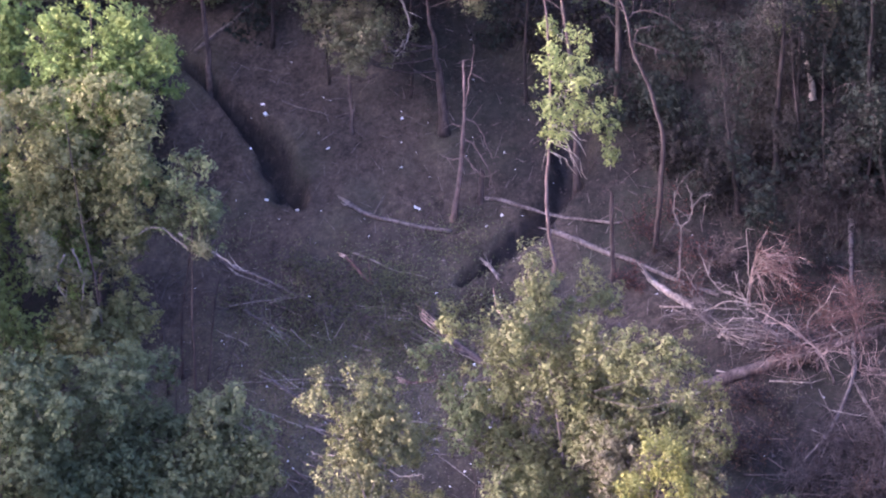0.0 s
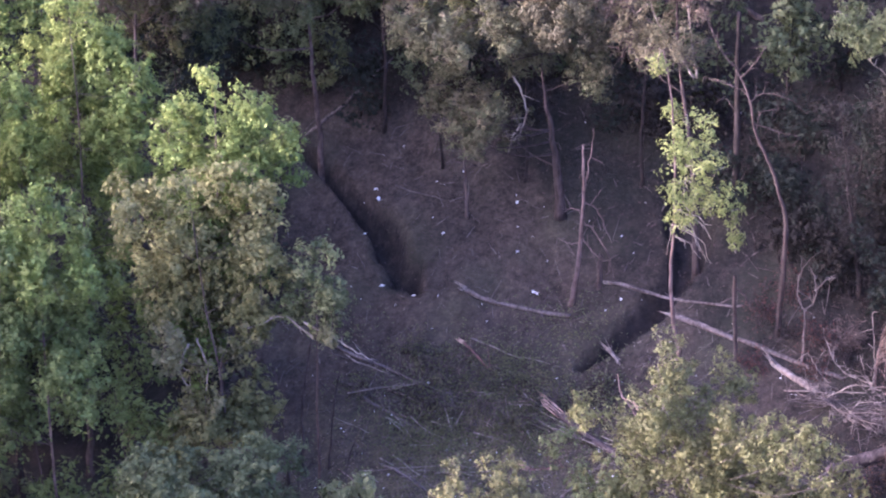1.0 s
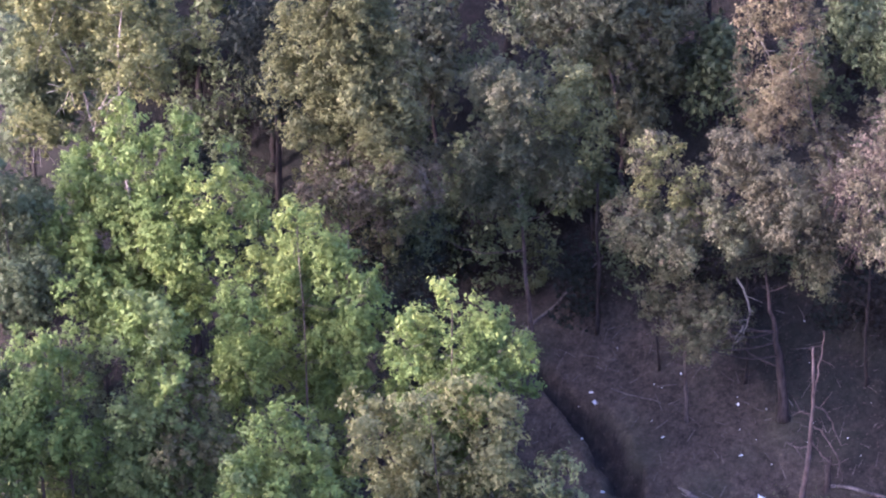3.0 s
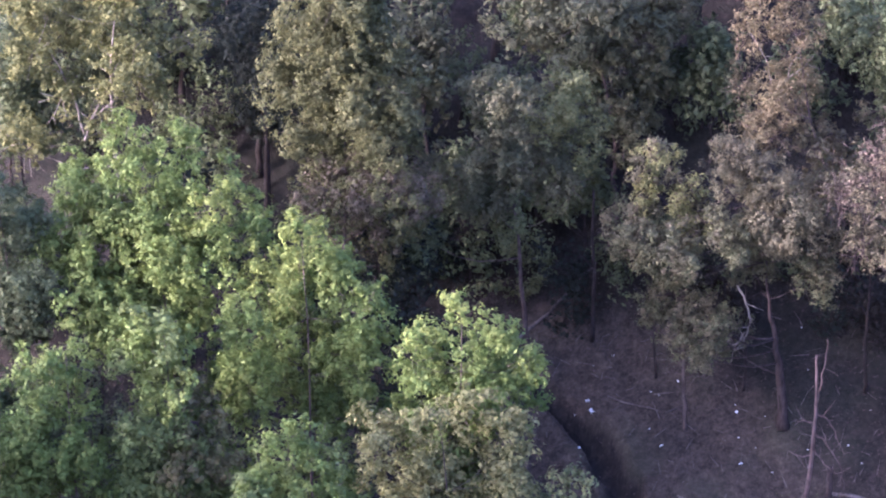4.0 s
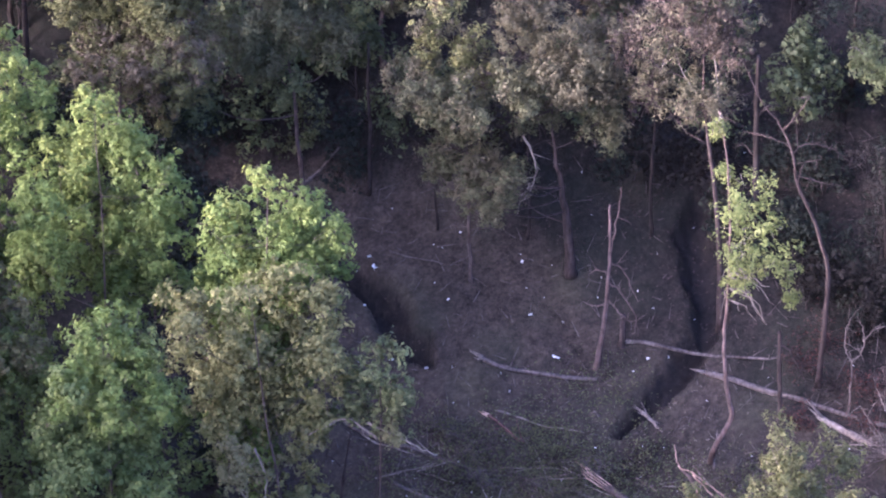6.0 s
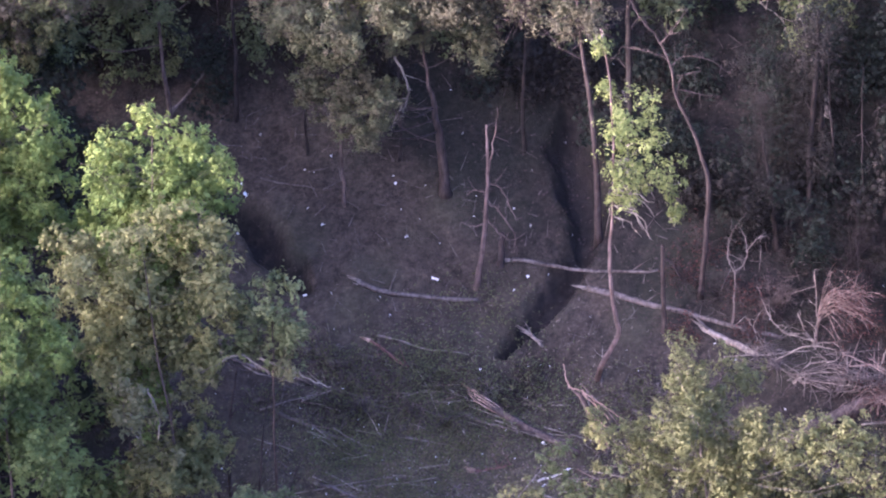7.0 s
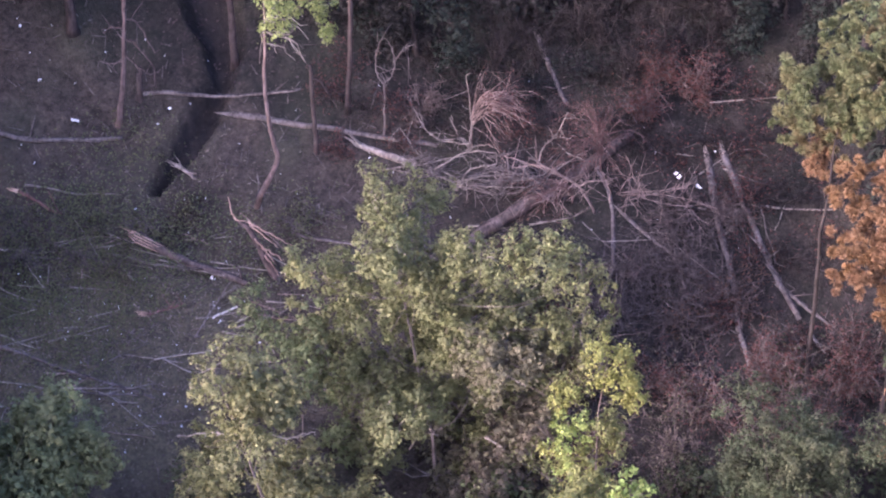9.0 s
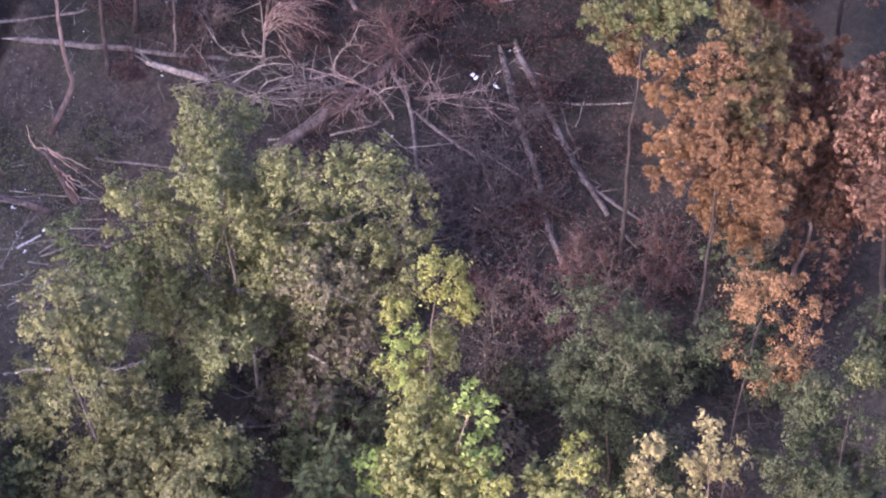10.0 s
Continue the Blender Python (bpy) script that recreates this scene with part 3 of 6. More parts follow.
# ---- the wood ----
tree("poplar_tree", "tall green broadleaf tree with a billowing leafy crown", -24.0, -4.0, "green",
     [(-2.38, -2.27, 23.43, 1.19, 1.35), (-0.26, -1.28, 23.12, 1.13, 1.32), (-4.59, 0.83, 20.17, 1.56, 1.62), (-1.97, 0.13, 19.89, 2.11, 1.96), (1.22, -1.76, 21.27, 0.87, 1.48, 'lime'), (-4.95, -0.97, 18.51, 1.33, 1.61), (-2.82, -0.47, 17.67, 2.34, 1.97), (0.13, -1.59, 18.85, 1.87, 1.83), (1.63, 1.32, 18.83, 1.0, 0.74), (-3.84, -2.33, 16.52, 1.77, 1.38), (-1.48, -0.71, 15.65, 2.01, 1.39), (1.32, 0.25, 21.71, 0.57, 0.83), (2.13, -0.05, 20.56, 0.71, 0.83), (-2.84, 0.04, 23.62, 0.53, 0.59), (-0.58, 1.05, 23.24, 0.53, 0.6), (-4.03, 1.63, 21.31, 0.67, 0.93)], skirt=5)
tree("poplar_tree", "tall green broadleaf tree with yellowing upper leaves", -19.3, -6.5, "green",
     [(0.07, -0.81, 20.92, 1.04, 0.94, 'lime'), (-1.48, 0.37, 18.74, 1.42, 1.32, 'lime'), (0.99, 0.87, 18.89, 1.43, 1.37), (2.29, -0.48, 17.91, 1.05, 1.18), (-2.06, -2.15, 18.08, 1.19, 1.31), (-0.53, 1.72, 15.71, 2.33, 1.97), (2.27, -0.46, 15.95, 1.31, 1.37), (-2.11, -0.98, 14.96, 1.54, 1.37), (0.14, 1.5, 13.13, 2.01, 1.39), (2.61, 0.66, 17.99, 0.66, 0.91), (3.18, 0.31, 16.86, 0.48, 0.82), (0.32, 1.07, 20.68, 0.48, 0.55, 'lime')], skirt=5)
tree("poplar_tree", "green broadleaf tree with a bright pointed crown", -13.0, -9.2, "green",
     [(0.3, -1.43, 20.51, 0.68, 0.75, 'lime'), (-1.21, 0.49, 18.26, 0.9, 0.63, 'lime'), (1.33, -0.22, 18.94, 1.03, 1.02), (-1.53, -1.48, 18.19, 0.9, 1.11), (0.16, 0.52, 17.08, 1.94, 1.35), (2.1, 1.62, 16.54, 0.98, 1.24), (1.61, -0.7, 16.09, 1.29, 1.12), (-0.48, 0.34, 14.96, 1.74, 1.35), (2.74, -0.27, 17.86, 0.77, 1.16), (2.88, 1.13, 15.74, 0.56, 0.81)], skirt=5)
tree("oak_tree", "tan-green oak tree with drying leaves", -11.2, -11.9, "tan",
     [(-4.52, 0.05, 16.94, 0.88, 0.77), (-2.49, -1.47, 17.93, 0.82, 0.81), (-1.13, 1.03, 17.54, 0.99, 0.91), (0.38, 0.65, 16.55, 0.99, 1.18), (-3.57, 0.07, 14.93, 1.58, 1.42), (-1.61, 0.91, 14.68, 1.77, 1.72), (0.62, -0.16, 14.4, 1.21, 1.6), (-2.71, 0.5, 12.32, 1.66, 1.38), (-0.61, 1.3, 11.85, 1.56, 1.27), (-2.87, -1.97, 11.45, 0.99, 1.26, 'pale'), (-2.17, 0.93, 9.65, 1.34, 1.16, 'pale'), (-1.63, -0.67, 8.51, 1.0, 1.04, 'pale'), (1.03, 0.1, 15.77, 0.79, 1.14), (-4.27, -2.04, 16.86, 0.78, 0.9), (-0.28, 0.69, 10.68, 1.02, 1.07, 'pale')], dead=[[(-2.32, -0.4, 10.82), (-2.67, -0.46, 9.69), (-2.15, -0.37, 8.56)], [(-1.99, -0.34, 11.06), (-1.58, -0.27, 9.69), (-1.76, -0.3, 8.3)]], skirt=4)
tree("young_tree", "slender grey-green young tree beside the clearing", -8.5, -11.5, "darkgreen",
     [(0.0, -0.34, 14.15, 0.92, 0.91), (-0.73, 0.48, 12.21, 1.17, 1.17), (0.53, -0.28, 12.33, 0.97, 1.21), (0.44, 0.18, 10.85, 0.84, 0.55, 'pale')], trunk=0.09, limb='dimbark', dead=[[(-0.16, -0.03, 10.53), (-1.28, -0.22, 11.48), (-2.46, -0.42, 11.08)], [(-0.52, -0.09, 11.28), (1.0, 0.17, 10.28), (2.02, 0.35, 9.63)]])
# upper boughs in the brighter green stand for a sunlit top
tree("broadleaf_tree", "mid-green broadleaf tree in the front woods", -17.3, -16.2, "mid",
     [(-1.21, -0.51, 20.99, 1.07, 0.93, "green"), (-0.06, 0.33, 20.85, 0.81, 0.85, "green"), (-2.19, -1.29, 19.15, 1.24, 1.07, "green"), (-0.28, -1.01, 19.05, 1.71, 1.44, "green"), (0.64, 0.85, 17.25, 0.97, 1.24), (-1.43, 0.51, 16.16, 1.95, 1.24), (-3.17, -0.34, 17.29, 0.97, 0.9), (-0.42, 1.2, 14.8, 1.53, 0.8), (-2.54, -1.32, 15.9, 1.29, 0.9)], skirt=5)
tree("broadleaf_tree", "bright green broadleaf tree in the front woods", -25.0, -14.0, "green",
     [(-2.6, 0.59, 22.48, 1.23, 0.84), (-3.38, -1.33, 22.19, 1.05, 1.09), (-1.79, 1.0, 20.67, 1.02, 1.28), (-3.03, -0.07, 19.22, 1.91, 1.66), (-1.58, 0.08, 18.28, 1.28, 1.33), (-4.74, 0.63, 18.51, 1.07, 2.0)], skirt=5)
# here too the top boughs have sunlight put into their green
tree("broadleaf_tree", "green tree with some bronze leaves in the front woods", -21.6, -12.0, "mid",
     [(-2.67, 0.36, 21.62, 1.38, 0.71, "green"), (-3.35, 0.28, 20.24, 1.18, 1.07, "green"), (-1.74, -1.33, 20.18, 1.06, 1.06, "green"), (-0.99, -0.45, 18.49, 1.11, 0.93, 'bronze'), (-2.87, -1.41, 18.37, 1.17, 1.06), (-1.06, -0.9, 16.91, 1.6, 1.22, 'bronze'), (-2.57, -1.05, 16.16, 1.71, 1.0)], skirt=5)
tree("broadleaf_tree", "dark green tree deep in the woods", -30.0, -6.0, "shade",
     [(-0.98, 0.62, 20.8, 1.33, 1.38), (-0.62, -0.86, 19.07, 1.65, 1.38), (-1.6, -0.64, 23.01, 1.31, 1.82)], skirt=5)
tree("sycamore_tree", "open yellow-green tree with visible pale limbs", -28.0, 5.0, "yolive",
     [(-4.18, -0.58, 18.45, 1.27, 1.56), (-2.43, 1.3, 19.04, 1.63, 1.16), (-0.25, 2.13, 18.45, 1.52, 1.34), (1.93, 1.22, 18.34, 0.88, 0.53), (-0.05, -1.34, 17.85, 1.61, 1.24), (-3.17, -0.21, 16.35, 1.12, 1.26), (-4.82, 0.32, 13.77, 1.13, 1.34), (-1.23, -2.24, 15.67, 0.92, 0.67), (-4.28, 0.27, 20.59, 1.62, 1.2), (-0.75, -0.71, 21.63, 1.83, 0.95)], dens=0.85, limb='pale_bark', dead=[[(-2.28, -0.3, 14.42), (-1.63, -0.21, 16.18), (-0.65, -0.08, 18.18)], [(-2.27, -0.3, 14.67), (-2.87, -0.38, 16.94), (-3.5, -0.46, 18.44)], [(-2.01, -0.26, 15.43), (-0.82, -0.11, 16.43), (0.16, 0.02, 18.43)]])
tree("oak_tree", "large olive oak tree with brown lower foliage", -19.5, 3.5, "olive",
     [(-0.86, 0.24, 20.03, 1.93, 1.54), (1.12, 0.8, 19.42, 1.94, 1.78), (-1.96, 0.4, 17.7, 1.49, 1.38), (0.96, 0.21, 17.43, 2.51, 1.54), (-0.9, 0.09, 15.52, 1.56, 1.0), (2.25, -0.87, 16.1, 1.64, 1.42), (0.02, -0.02, 13.62, 1.96, 1.01, 'brownish'), (2.28, -1.15, 13.61, 1.94, 1.38, 'brownish'), (-0.9, -0.19, 12.64, 1.15, 0.72, 'brownish'), (0.32, 0.18, 21.93, 2.49, 1.41), (0.98, 1.19, 10.6, 1.63, 1.21, 'brownish')], leaf=0.085)
# 'tan' boughs on this greyish oak: warm sunlight put into the leaf tone
tree("oak_tree", "grey-green oak tree in hillside shade", -12.0, 7.0, "greygreen",
     [(-2.06, -0.79, 13.21, 0.88, 0.96), (-0.55, -2.4, 13.45, 1.33, 1.31), (1.02, 0.27, 12.43, 1.44, 1.33, 'tan'), (-1.21, -1.59, 10.7, 1.5, 1.4), (0.36, 1.22, 9.21, 1.37, 1.35), (1.7, -0.32, 8.66, 0.89, 1.12), (-2.7, -0.93, 8.82, 1.12, 1.21), (1.43, 2.17, 10.27, 1.65, 0.86, 'tan'), (-1.54, -0.72, 8.15, 1.4, 0.97, 'shade'), (-4.06, -1.27, 9.78, 0.93, 1.21), (-4.54, -1.33, 6.72, 1.41, 0.98, 'shade')], leaf=0.085)
tree("broadleaf_tree", "dull green hillside tree high behind the clearing", -9.0, 13.0, "greygreen",
     [(-3.38, -0.54, 9.21, 1.79, 1.36), (-0.85, -2.08, 10.18, 1.65, 1.35), (1.32, 0.4, 8.56, 1.38, 1.61), (1.59, 2.24, 5.63, 1.26, 1.39, 'greygreen'), (0.44, 0.36, 3.99, 1.45, 1.26, 'greygreen'), (-0.87, 1.06, 6.77, 1.69, 1.5), (1.86, 2.4, 9.73, 1.92, 1.25), (-2.39, 1.34, 10.19, 2.16, 1.0)])
# its 'tan' boughs stand for the sunlit left side of the crown
tree("oak_tree", "spreading brown-grey oak tree with a forked trunk", -1.1, 4.2, "greybrown",
     ([(-5.32, 0.58, 10.55, 1.26, 1.32, 'tan'), (-3.84, 1.14, 9.12, 1.27, 1.39, 'tan'), (-6.23, 0.86, 8.48, 1.39, 1.16, 'greygreen'), (-4.51, -1.88, 8.55, 1.6, 1.14, 'greygreen'), (-1.71, -0.32, 10.89, 1.48, 1.38), (-0.16, -0.85, 9.71, 1.48, 1.56), (-2.38, -1.56, 9.03, 1.37, 1.14, 'greygreen'), (1.1, 0.52, 10.55, 1.1, 0.95), (-5.37, -1.66, 12.92, 0.41, 0.52, 'tan'), (-2.58, 0.28, 11.95, 0.91, 0.9), (-4.58, -0.17, 5.35, 1.44, 1.08, 'greygreen'), (-2.34, -2.38, 5.38, 1.03, 0.83, 'greygreen'), (1.02, -0.17, 7.33, 1.26, 1.2, 'greygreen'), (1.66, -0.36, 8.97, 1.03, 1.19), (-2.4, 0.77, 3.61, 0.98, 1.02, 'greygreen'), (-3.0, -2.56, 4.53, 0.92, 0.81, 'greygreen'), (-3.94, -2.26, 4.71, 0.83, 0.81, 'greygreen'), (-3.51, -0.39, 5.13, 0.97, 1.01, 'greygreen')] 
    + [(-6.5, -1.35, 8.7, 0.92, 0.83, 'greygreen'), (-1.55, 0.66, 7.05, 1.16, 0.96, 'greygreen')]), trunk=0.22, limb='dimbark', leaf=0.075, twigs=12, bow=[(-0.18, 0, 2.3), (-0.52, 0, 4.4), (-0.82, 0, 6.0), (-1.0, 0, 9.0)], dead=[[(-2.06, -0.27, 6.56), (-1.49, -0.2, 5.16), (-1.76, -0.23, 4.0), (-2.14, -0.28, 3.56)], [(-1.7, -0.22, 4.39), (-2.1, -0.28, 3.87), (-2.43, -0.32, 4.03)]])
tree("dry_oak_tree", "tall tree with dry pinkish-brown foliage on the hillside", 1.5, 10.0, "pinkbrown",
     [(-4.42, -1.02, 11.21, 1.04, 1.32), (-2.68, -1.15, 11.1, 1.04, 1.56), (-5.09, 0.47, 8.19, 0.89, 1.35), (-2.95, -1.06, 8.42, 1.51, 1.33), (-3.69, -1.41, 6.63, 1.4, 0.92, 'greybrown'), (-1.95, -0.84, 6.1, 1.17, 1.22, 'greybrown'), (-3.79, -0.92, 13.06, 1.61, 0.96)], dens=0.7, leaf=0.07, twigs=16, dead=[[(-3.65, -0.48, 7.39), (-3.94, -0.52, 9.41), (-4.67, -0.61, 10.91)], [(-3.53, -0.46, 7.39), (-3.01, -0.4, 9.41), (-2.37, -0.31, 10.91)], [(-3.45, -0.45, 8.65), (-2.55, -0.33, 9.4), (-2.11, -0.28, 9.91)]])
tree("broadleaf_tree", "dim green crown standing high on the hillside", 6.5, 12.0, "shade",
     [(-5.08, -1.44, 8.53, 1.05, 1.21), (-4.58, -0.5, 6.92, 1.18, 0.98), (-5.87, 0.47, 8.75, 1.18, 0.98), (-3.46, -1.51, 8.64, 1.4, 2.18), (-6.04, -1.03, 2.46, 1.19, 1.48, 'pinkbrown'), (-4.27, -0.08, 4.47, 0.95, 1.48, 'greybrown')])
tree("broadleaf_tree", "dark green tree with pale twisted limbs", 14.5, 5.0, "darkgreen",
     [(-2.83, 1.21, 5.89, 1.48, 1.07), (-1.17, 1.51, 4.59, 1.1, 1.43), (-1.49, -1.02, 3.82, 0.86, 0.89), (-0.22, 0.12, 5.9, 1.36, 2.35), (-3.77, 1.22, 6.53, 0.91, 0.71)], limb='pale_bark', dens=0.7, dead=[[(-1.41, 0.03, 2.39), (-1.95, 0.05, 4.18), (-2.96, 0.07, 5.19)], [(-1.29, 0.03, 2.39), (-1.59, 0.04, 3.67), (-0.98, 0.02, 5.07)]])
# vine leaves darkened to dusk in place of shade
tree("vine_covered_tree", "grey-brown tree hung with dry vines", 12.0, 0.5, "dusk",
     [(-0.83, -0.55, 7.11, 0.77, 1.38), (-0.97, 0.18, 4.71, 0.72, 1.4), (-0.31, -0.42, 2.98, 0.72, 0.93), (-1.5, 0.46, 7.86, 0.89, 0.92)], dens=0.45, leaf=0.06, limb='shadebark')
tree("vine_covered_tree", "tall grey-green tree hung with vines", 15.5, 1.5, "dusk",
     [(-1.79, 0.81, 4.14, 1.01, 1.64), (-1.34, 0.15, 2.18, 0.95, 1.64), (-2.16, -0.64, 7.68, 1.33, 1.38), (-2.97, -0.5, 6.38, 0.89, 1.16)], dens=0.5, leaf=0.06, limb='shadebark')
tree("oak_tree", "olive-green oak tree with ragged leafy boughs", 7.3, -17.3, "oakolive",
     ([(-1.37, 0.03, 13.86, 0.94, 1.06), (0.83, 1.72, 12.45, 1.04, 1.0), (-1.15, -1.1, 12.74, 1.3, 1.29), (-2.19, 1.84, 9.25, 1.27, 1.09), (0.0, -0.56, 10.29, 1.7, 1.53), (2.01, -2.15, 12.41, 1.24, 1.13), (2.02, 0.42, 9.63, 1.37, 1.15), (4.11, -2.71, 12.19, 1.24, 0.88), (5.52, -2.88, 11.18, 1.01, 1.05, 'olive'), (4.19, -0.06, 8.29, 1.38, 1.08), (5.47, -2.14, 8.74, 1.19, 1.15, 'olive'), (0.21, 1.58, 6.94, 1.74, 0.98), (2.5, -0.87, 8.14, 1.72, 1.2, 'greybrown'), (-4.22, -0.37, 11.7, 0.77, 0.7, 'tan'), (-1.36, 0.19, 5.9, 1.38, 1.1, 'olive'), (1.83, 1.48, 3.65, 1.22, 1.12), (-1.61, 1.0, 3.35, 0.99, 1.18), (0.95, 2.36, 0.11, 1.01, 1.38)] 
    + [(-1.18, -2.47, 5.96, 1.36, 1.15), (3.01, -2.1, 7.35, 1.61, 1.09, 'greybrown'), (3.38, 0.27, 3.57, 1.22, 1.23, 'brownish'), (4.6, -0.68, 6.72, 1.16, 0.98, 'greybrown'), (1.14, -0.08, 6.45, 1.46, 1.06), (2.73, -0.1, 5.66, 1.23, 1.02), (5.13, 0.23, 4.04, 1.08, 1.08, 'olive'), (2.24, 0.21, 2.23, 1.2, 1.04, 'olive'), (3.54, -1.09, 2.42, 1.2, 0.94, 'brownish'), (5.31, -1.69, 6.47, 1.18, 1.02, 'greybrown'), (4.25, -0.67, 3.48, 1.2, 1.2, 'brownish'), (2.06, -1.83, 1.8, 1.56, 1.03, 'brownish'), (4.22, -0.64, -0.34, 1.21, 1.13, 'brownish'), (-2.85, 1.77, 6.58, 1.02, 0.85, 'olive'), (1.38, 1.14, -1.53, 1.39, 1.05, 'brownish')]
    + [(-0.48, 0.3, 12.94, 1.1, 1.0), (-2.76, 0.4, 10.35, 0.95, 0.9), (-1.38, -0.1, 6.16, 1.1, 1.05), (-1.52, -0.3, 2.78, 1.05, 1.0), (0.26, -0.6, 5.18, 0.9, 0.85), (-2.01, 0.1, 8.72, 0.9, 0.8)]), trunk=0.22, dens=0.85, limb='greywood', leaf=0.085, twigs=10, dead=[[(2.4, -0.93, 3.44), (3.64, -1.41, 2.49), (4.83, -1.87, 1.58)], [(-0.44, 0.17, 4.78), (0.41, -0.16, 4.4), (1.09, -0.42, 4.87)]], skirt=5)
tree("oak_tree", "khaki oak tree with bare pale branch ends", 0.5, -20.5, "khaki",
     [(-0.08, -0.06, 11.84, 1.65, 1.01), (-1.74, -1.43, 12.99, 0.77, 0.64), (0.37, 0.02, 10.32, 1.24, 0.65), (-1.17, 2.04, 6.53, 1.56, 0.85), (0.24, 0.53, 6.49, 1.32, 0.89), (1.51, 0.05, 5.47, 2.06, 1.31), (3.24, -1.74, 5.42, 2.15, 1.31), (0.38, -0.79, 4.75, 1.94, 0.96), (4.96, -0.94, 4.85, 1.15, 0.96), (-0.83, -1.56, 10.18, 1.32, 0.69), (1.86, 0.91, 9.66, 0.91, 0.87), (1.96, 0.92, 7.12, 1.04, 0.92)], trunk=0.2, dens=0.8, limb='greywood', leaf=0.09, dead=[[(0.38, -0.15, 9.32), (-1.09, 0.42, 9.27), (-2.48, 0.96, 9.01)], [(0.19, -0.08, 9.32), (1.29, -0.5, 9.28), (2.13, -0.82, 9.58)]], skirt=5)
tree("understorey_shrub", "dark green shrub under the oak boughs", 3.5, -15.0, "darkgreen",
     [(-0.91, 1.29, 5.99, 0.83, 1.07), (-0.37, -0.67, 6.2, 1.23, 1.28), (-1.85, -0.23, 8.47, 0.61, 0.74), (1.16, 0.47, 4.05, 1.04, 1.3), (0.59, -0.4, 7.31, 1.02, 1.06, 'khaki')], trunk=0.06, dens=0.7)
tree("birch_tree", "slim tree with yellow autumn leaves", 12.1, -25.0, "yellow",
     [(-0.01, -0.42, 13.94, 0.93, 0.72), (0.52, -0.42, 12.55, 0.82, 0.73), (-1.0, 0.68, 11.7, 0.66, 0.73), (-1.52, -0.03, 10.58, 0.94, 0.93, 'lime'), (-0.05, -0.01, 10.46, 0.98, 0.9, 'yolive'), (-0.58, 0.52, 8.74, 0.95, 0.7, 'yolive')], trunk=0.1, leaf=0.075)
tree("broadleaf_tree", "green tree with a yellow-touched crown", 12.4, -28.5, "yolive",
     [(-1.55, 1.15, 10.74, 1.46, 0.97, 'yolive'), (-0.71, -0.94, 12.78, 0.69, 0.71, 'green'), (-3.12, 1.98, 8.57, 0.74, 0.73, 'green'), (-1.96, 0.59, 9.41, 1.85, 1.01), (0.02, -0.17, 10.17, 0.89, 0.89, 'green'), (-1.22, 0.63, 7.54, 2.16, 0.82, 'green')])
tree("young_tree", "yellow-green young tree in the front woods", 16.0, -32.0, "yolive",
     [(-1.3, 0.05, 12.48, 0.88, 0.75, 'yellow'), (-1.98, 1.57, 10.72, 0.93, 0.68, 'yolive'), (-3.91, 0.91, 11.35, 0.69, 0.52, 'yellow'), (-1.59, 0.7, 10.22, 1.54, 0.8, 'yolive')], trunk=0.08)
tree("young_tree", "pale straw-yellow young tree with thin leaves", 19.2, -32.0, "straw",
     [(-0.11, -0.35, 12.31, 0.46, 0.64), (-0.03, 0.15, 10.56, 0.58, 0.56), (0.93, 0.12, 10.12, 0.89, 0.61), (0.33, 0.33, 9.08, 0.97, 0.81)], trunk=0.07, dens=0.7)
tree("young_tree", "straw-coloured young tree with drying leaves", 17.4, -32.0, "straw",
     [(-0.31, -0.19, 12.16, 0.73, 0.52), (-0.29, 0.22, 10.61, 0.69, 0.68), (0.19, 0.27, 9.44, 0.78, 0.6)], trunk=0.06, dens=0.7)
tree("broadleaf_tree", "dull green tree with reddish upper twigs", 17.7, -26.8, "dull",
     [(-0.9, -0.44, 12.34, 1.13, 0.93), (0.8, -0.53, 10.86, 1.47, 0.98), (0.03, 0.55, 8.93, 1.49, 0.99), (1.73, -0.04, 8.52, 1.19, 0.99), (2.12, -0.95, 10.56, 0.78, 0.94), (-0.94, 0.73, 7.94, 1.19, 0.83)], dens=0.8, leaf=0.07, limb='shadebark', skirt=4)
tree("young_oak_tree", "small oak tree with orange autumn leaves above green", 21.0, -29.3, "orange",
     [(0.9, 0.02, 13.76, 1.06, 1.05), (1.95, -1.07, 14.59, 0.88, 0.96), (2.84, -0.77, 12.59, 0.7, 1.13), (0.27, 0.06, 11.95, 1.07, 0.93, 'dull'), (1.51, -0.16, 10.8, 1.14, 0.81, 'dull'), (2.26, -0.85, 10.96, 0.9, 0.93)], trunk=0.1, dens=0.8, leaf=0.06, limb='shadebark')
tree("broadleaf_tree", "dull green tree at the edge of the front woods", 24.5, -32.0, "dull",
     [(-0.77, -0.1, 11.68, 1.28, 0.97), (0.29, -0.27, 12.3, 0.73, 0.92, 'olive'), (-0.43, 1.18, 8.91, 1.14, 0.94), (0.56, -0.96, 9.73, 0.93, 1.21), (-0.12, -0.79, 8.3, 1.76, 1.02), (-2.48, -0.21, 9.03, 0.97, 0.81)], leaf=0.07, limb='shadebark', skirt=4)
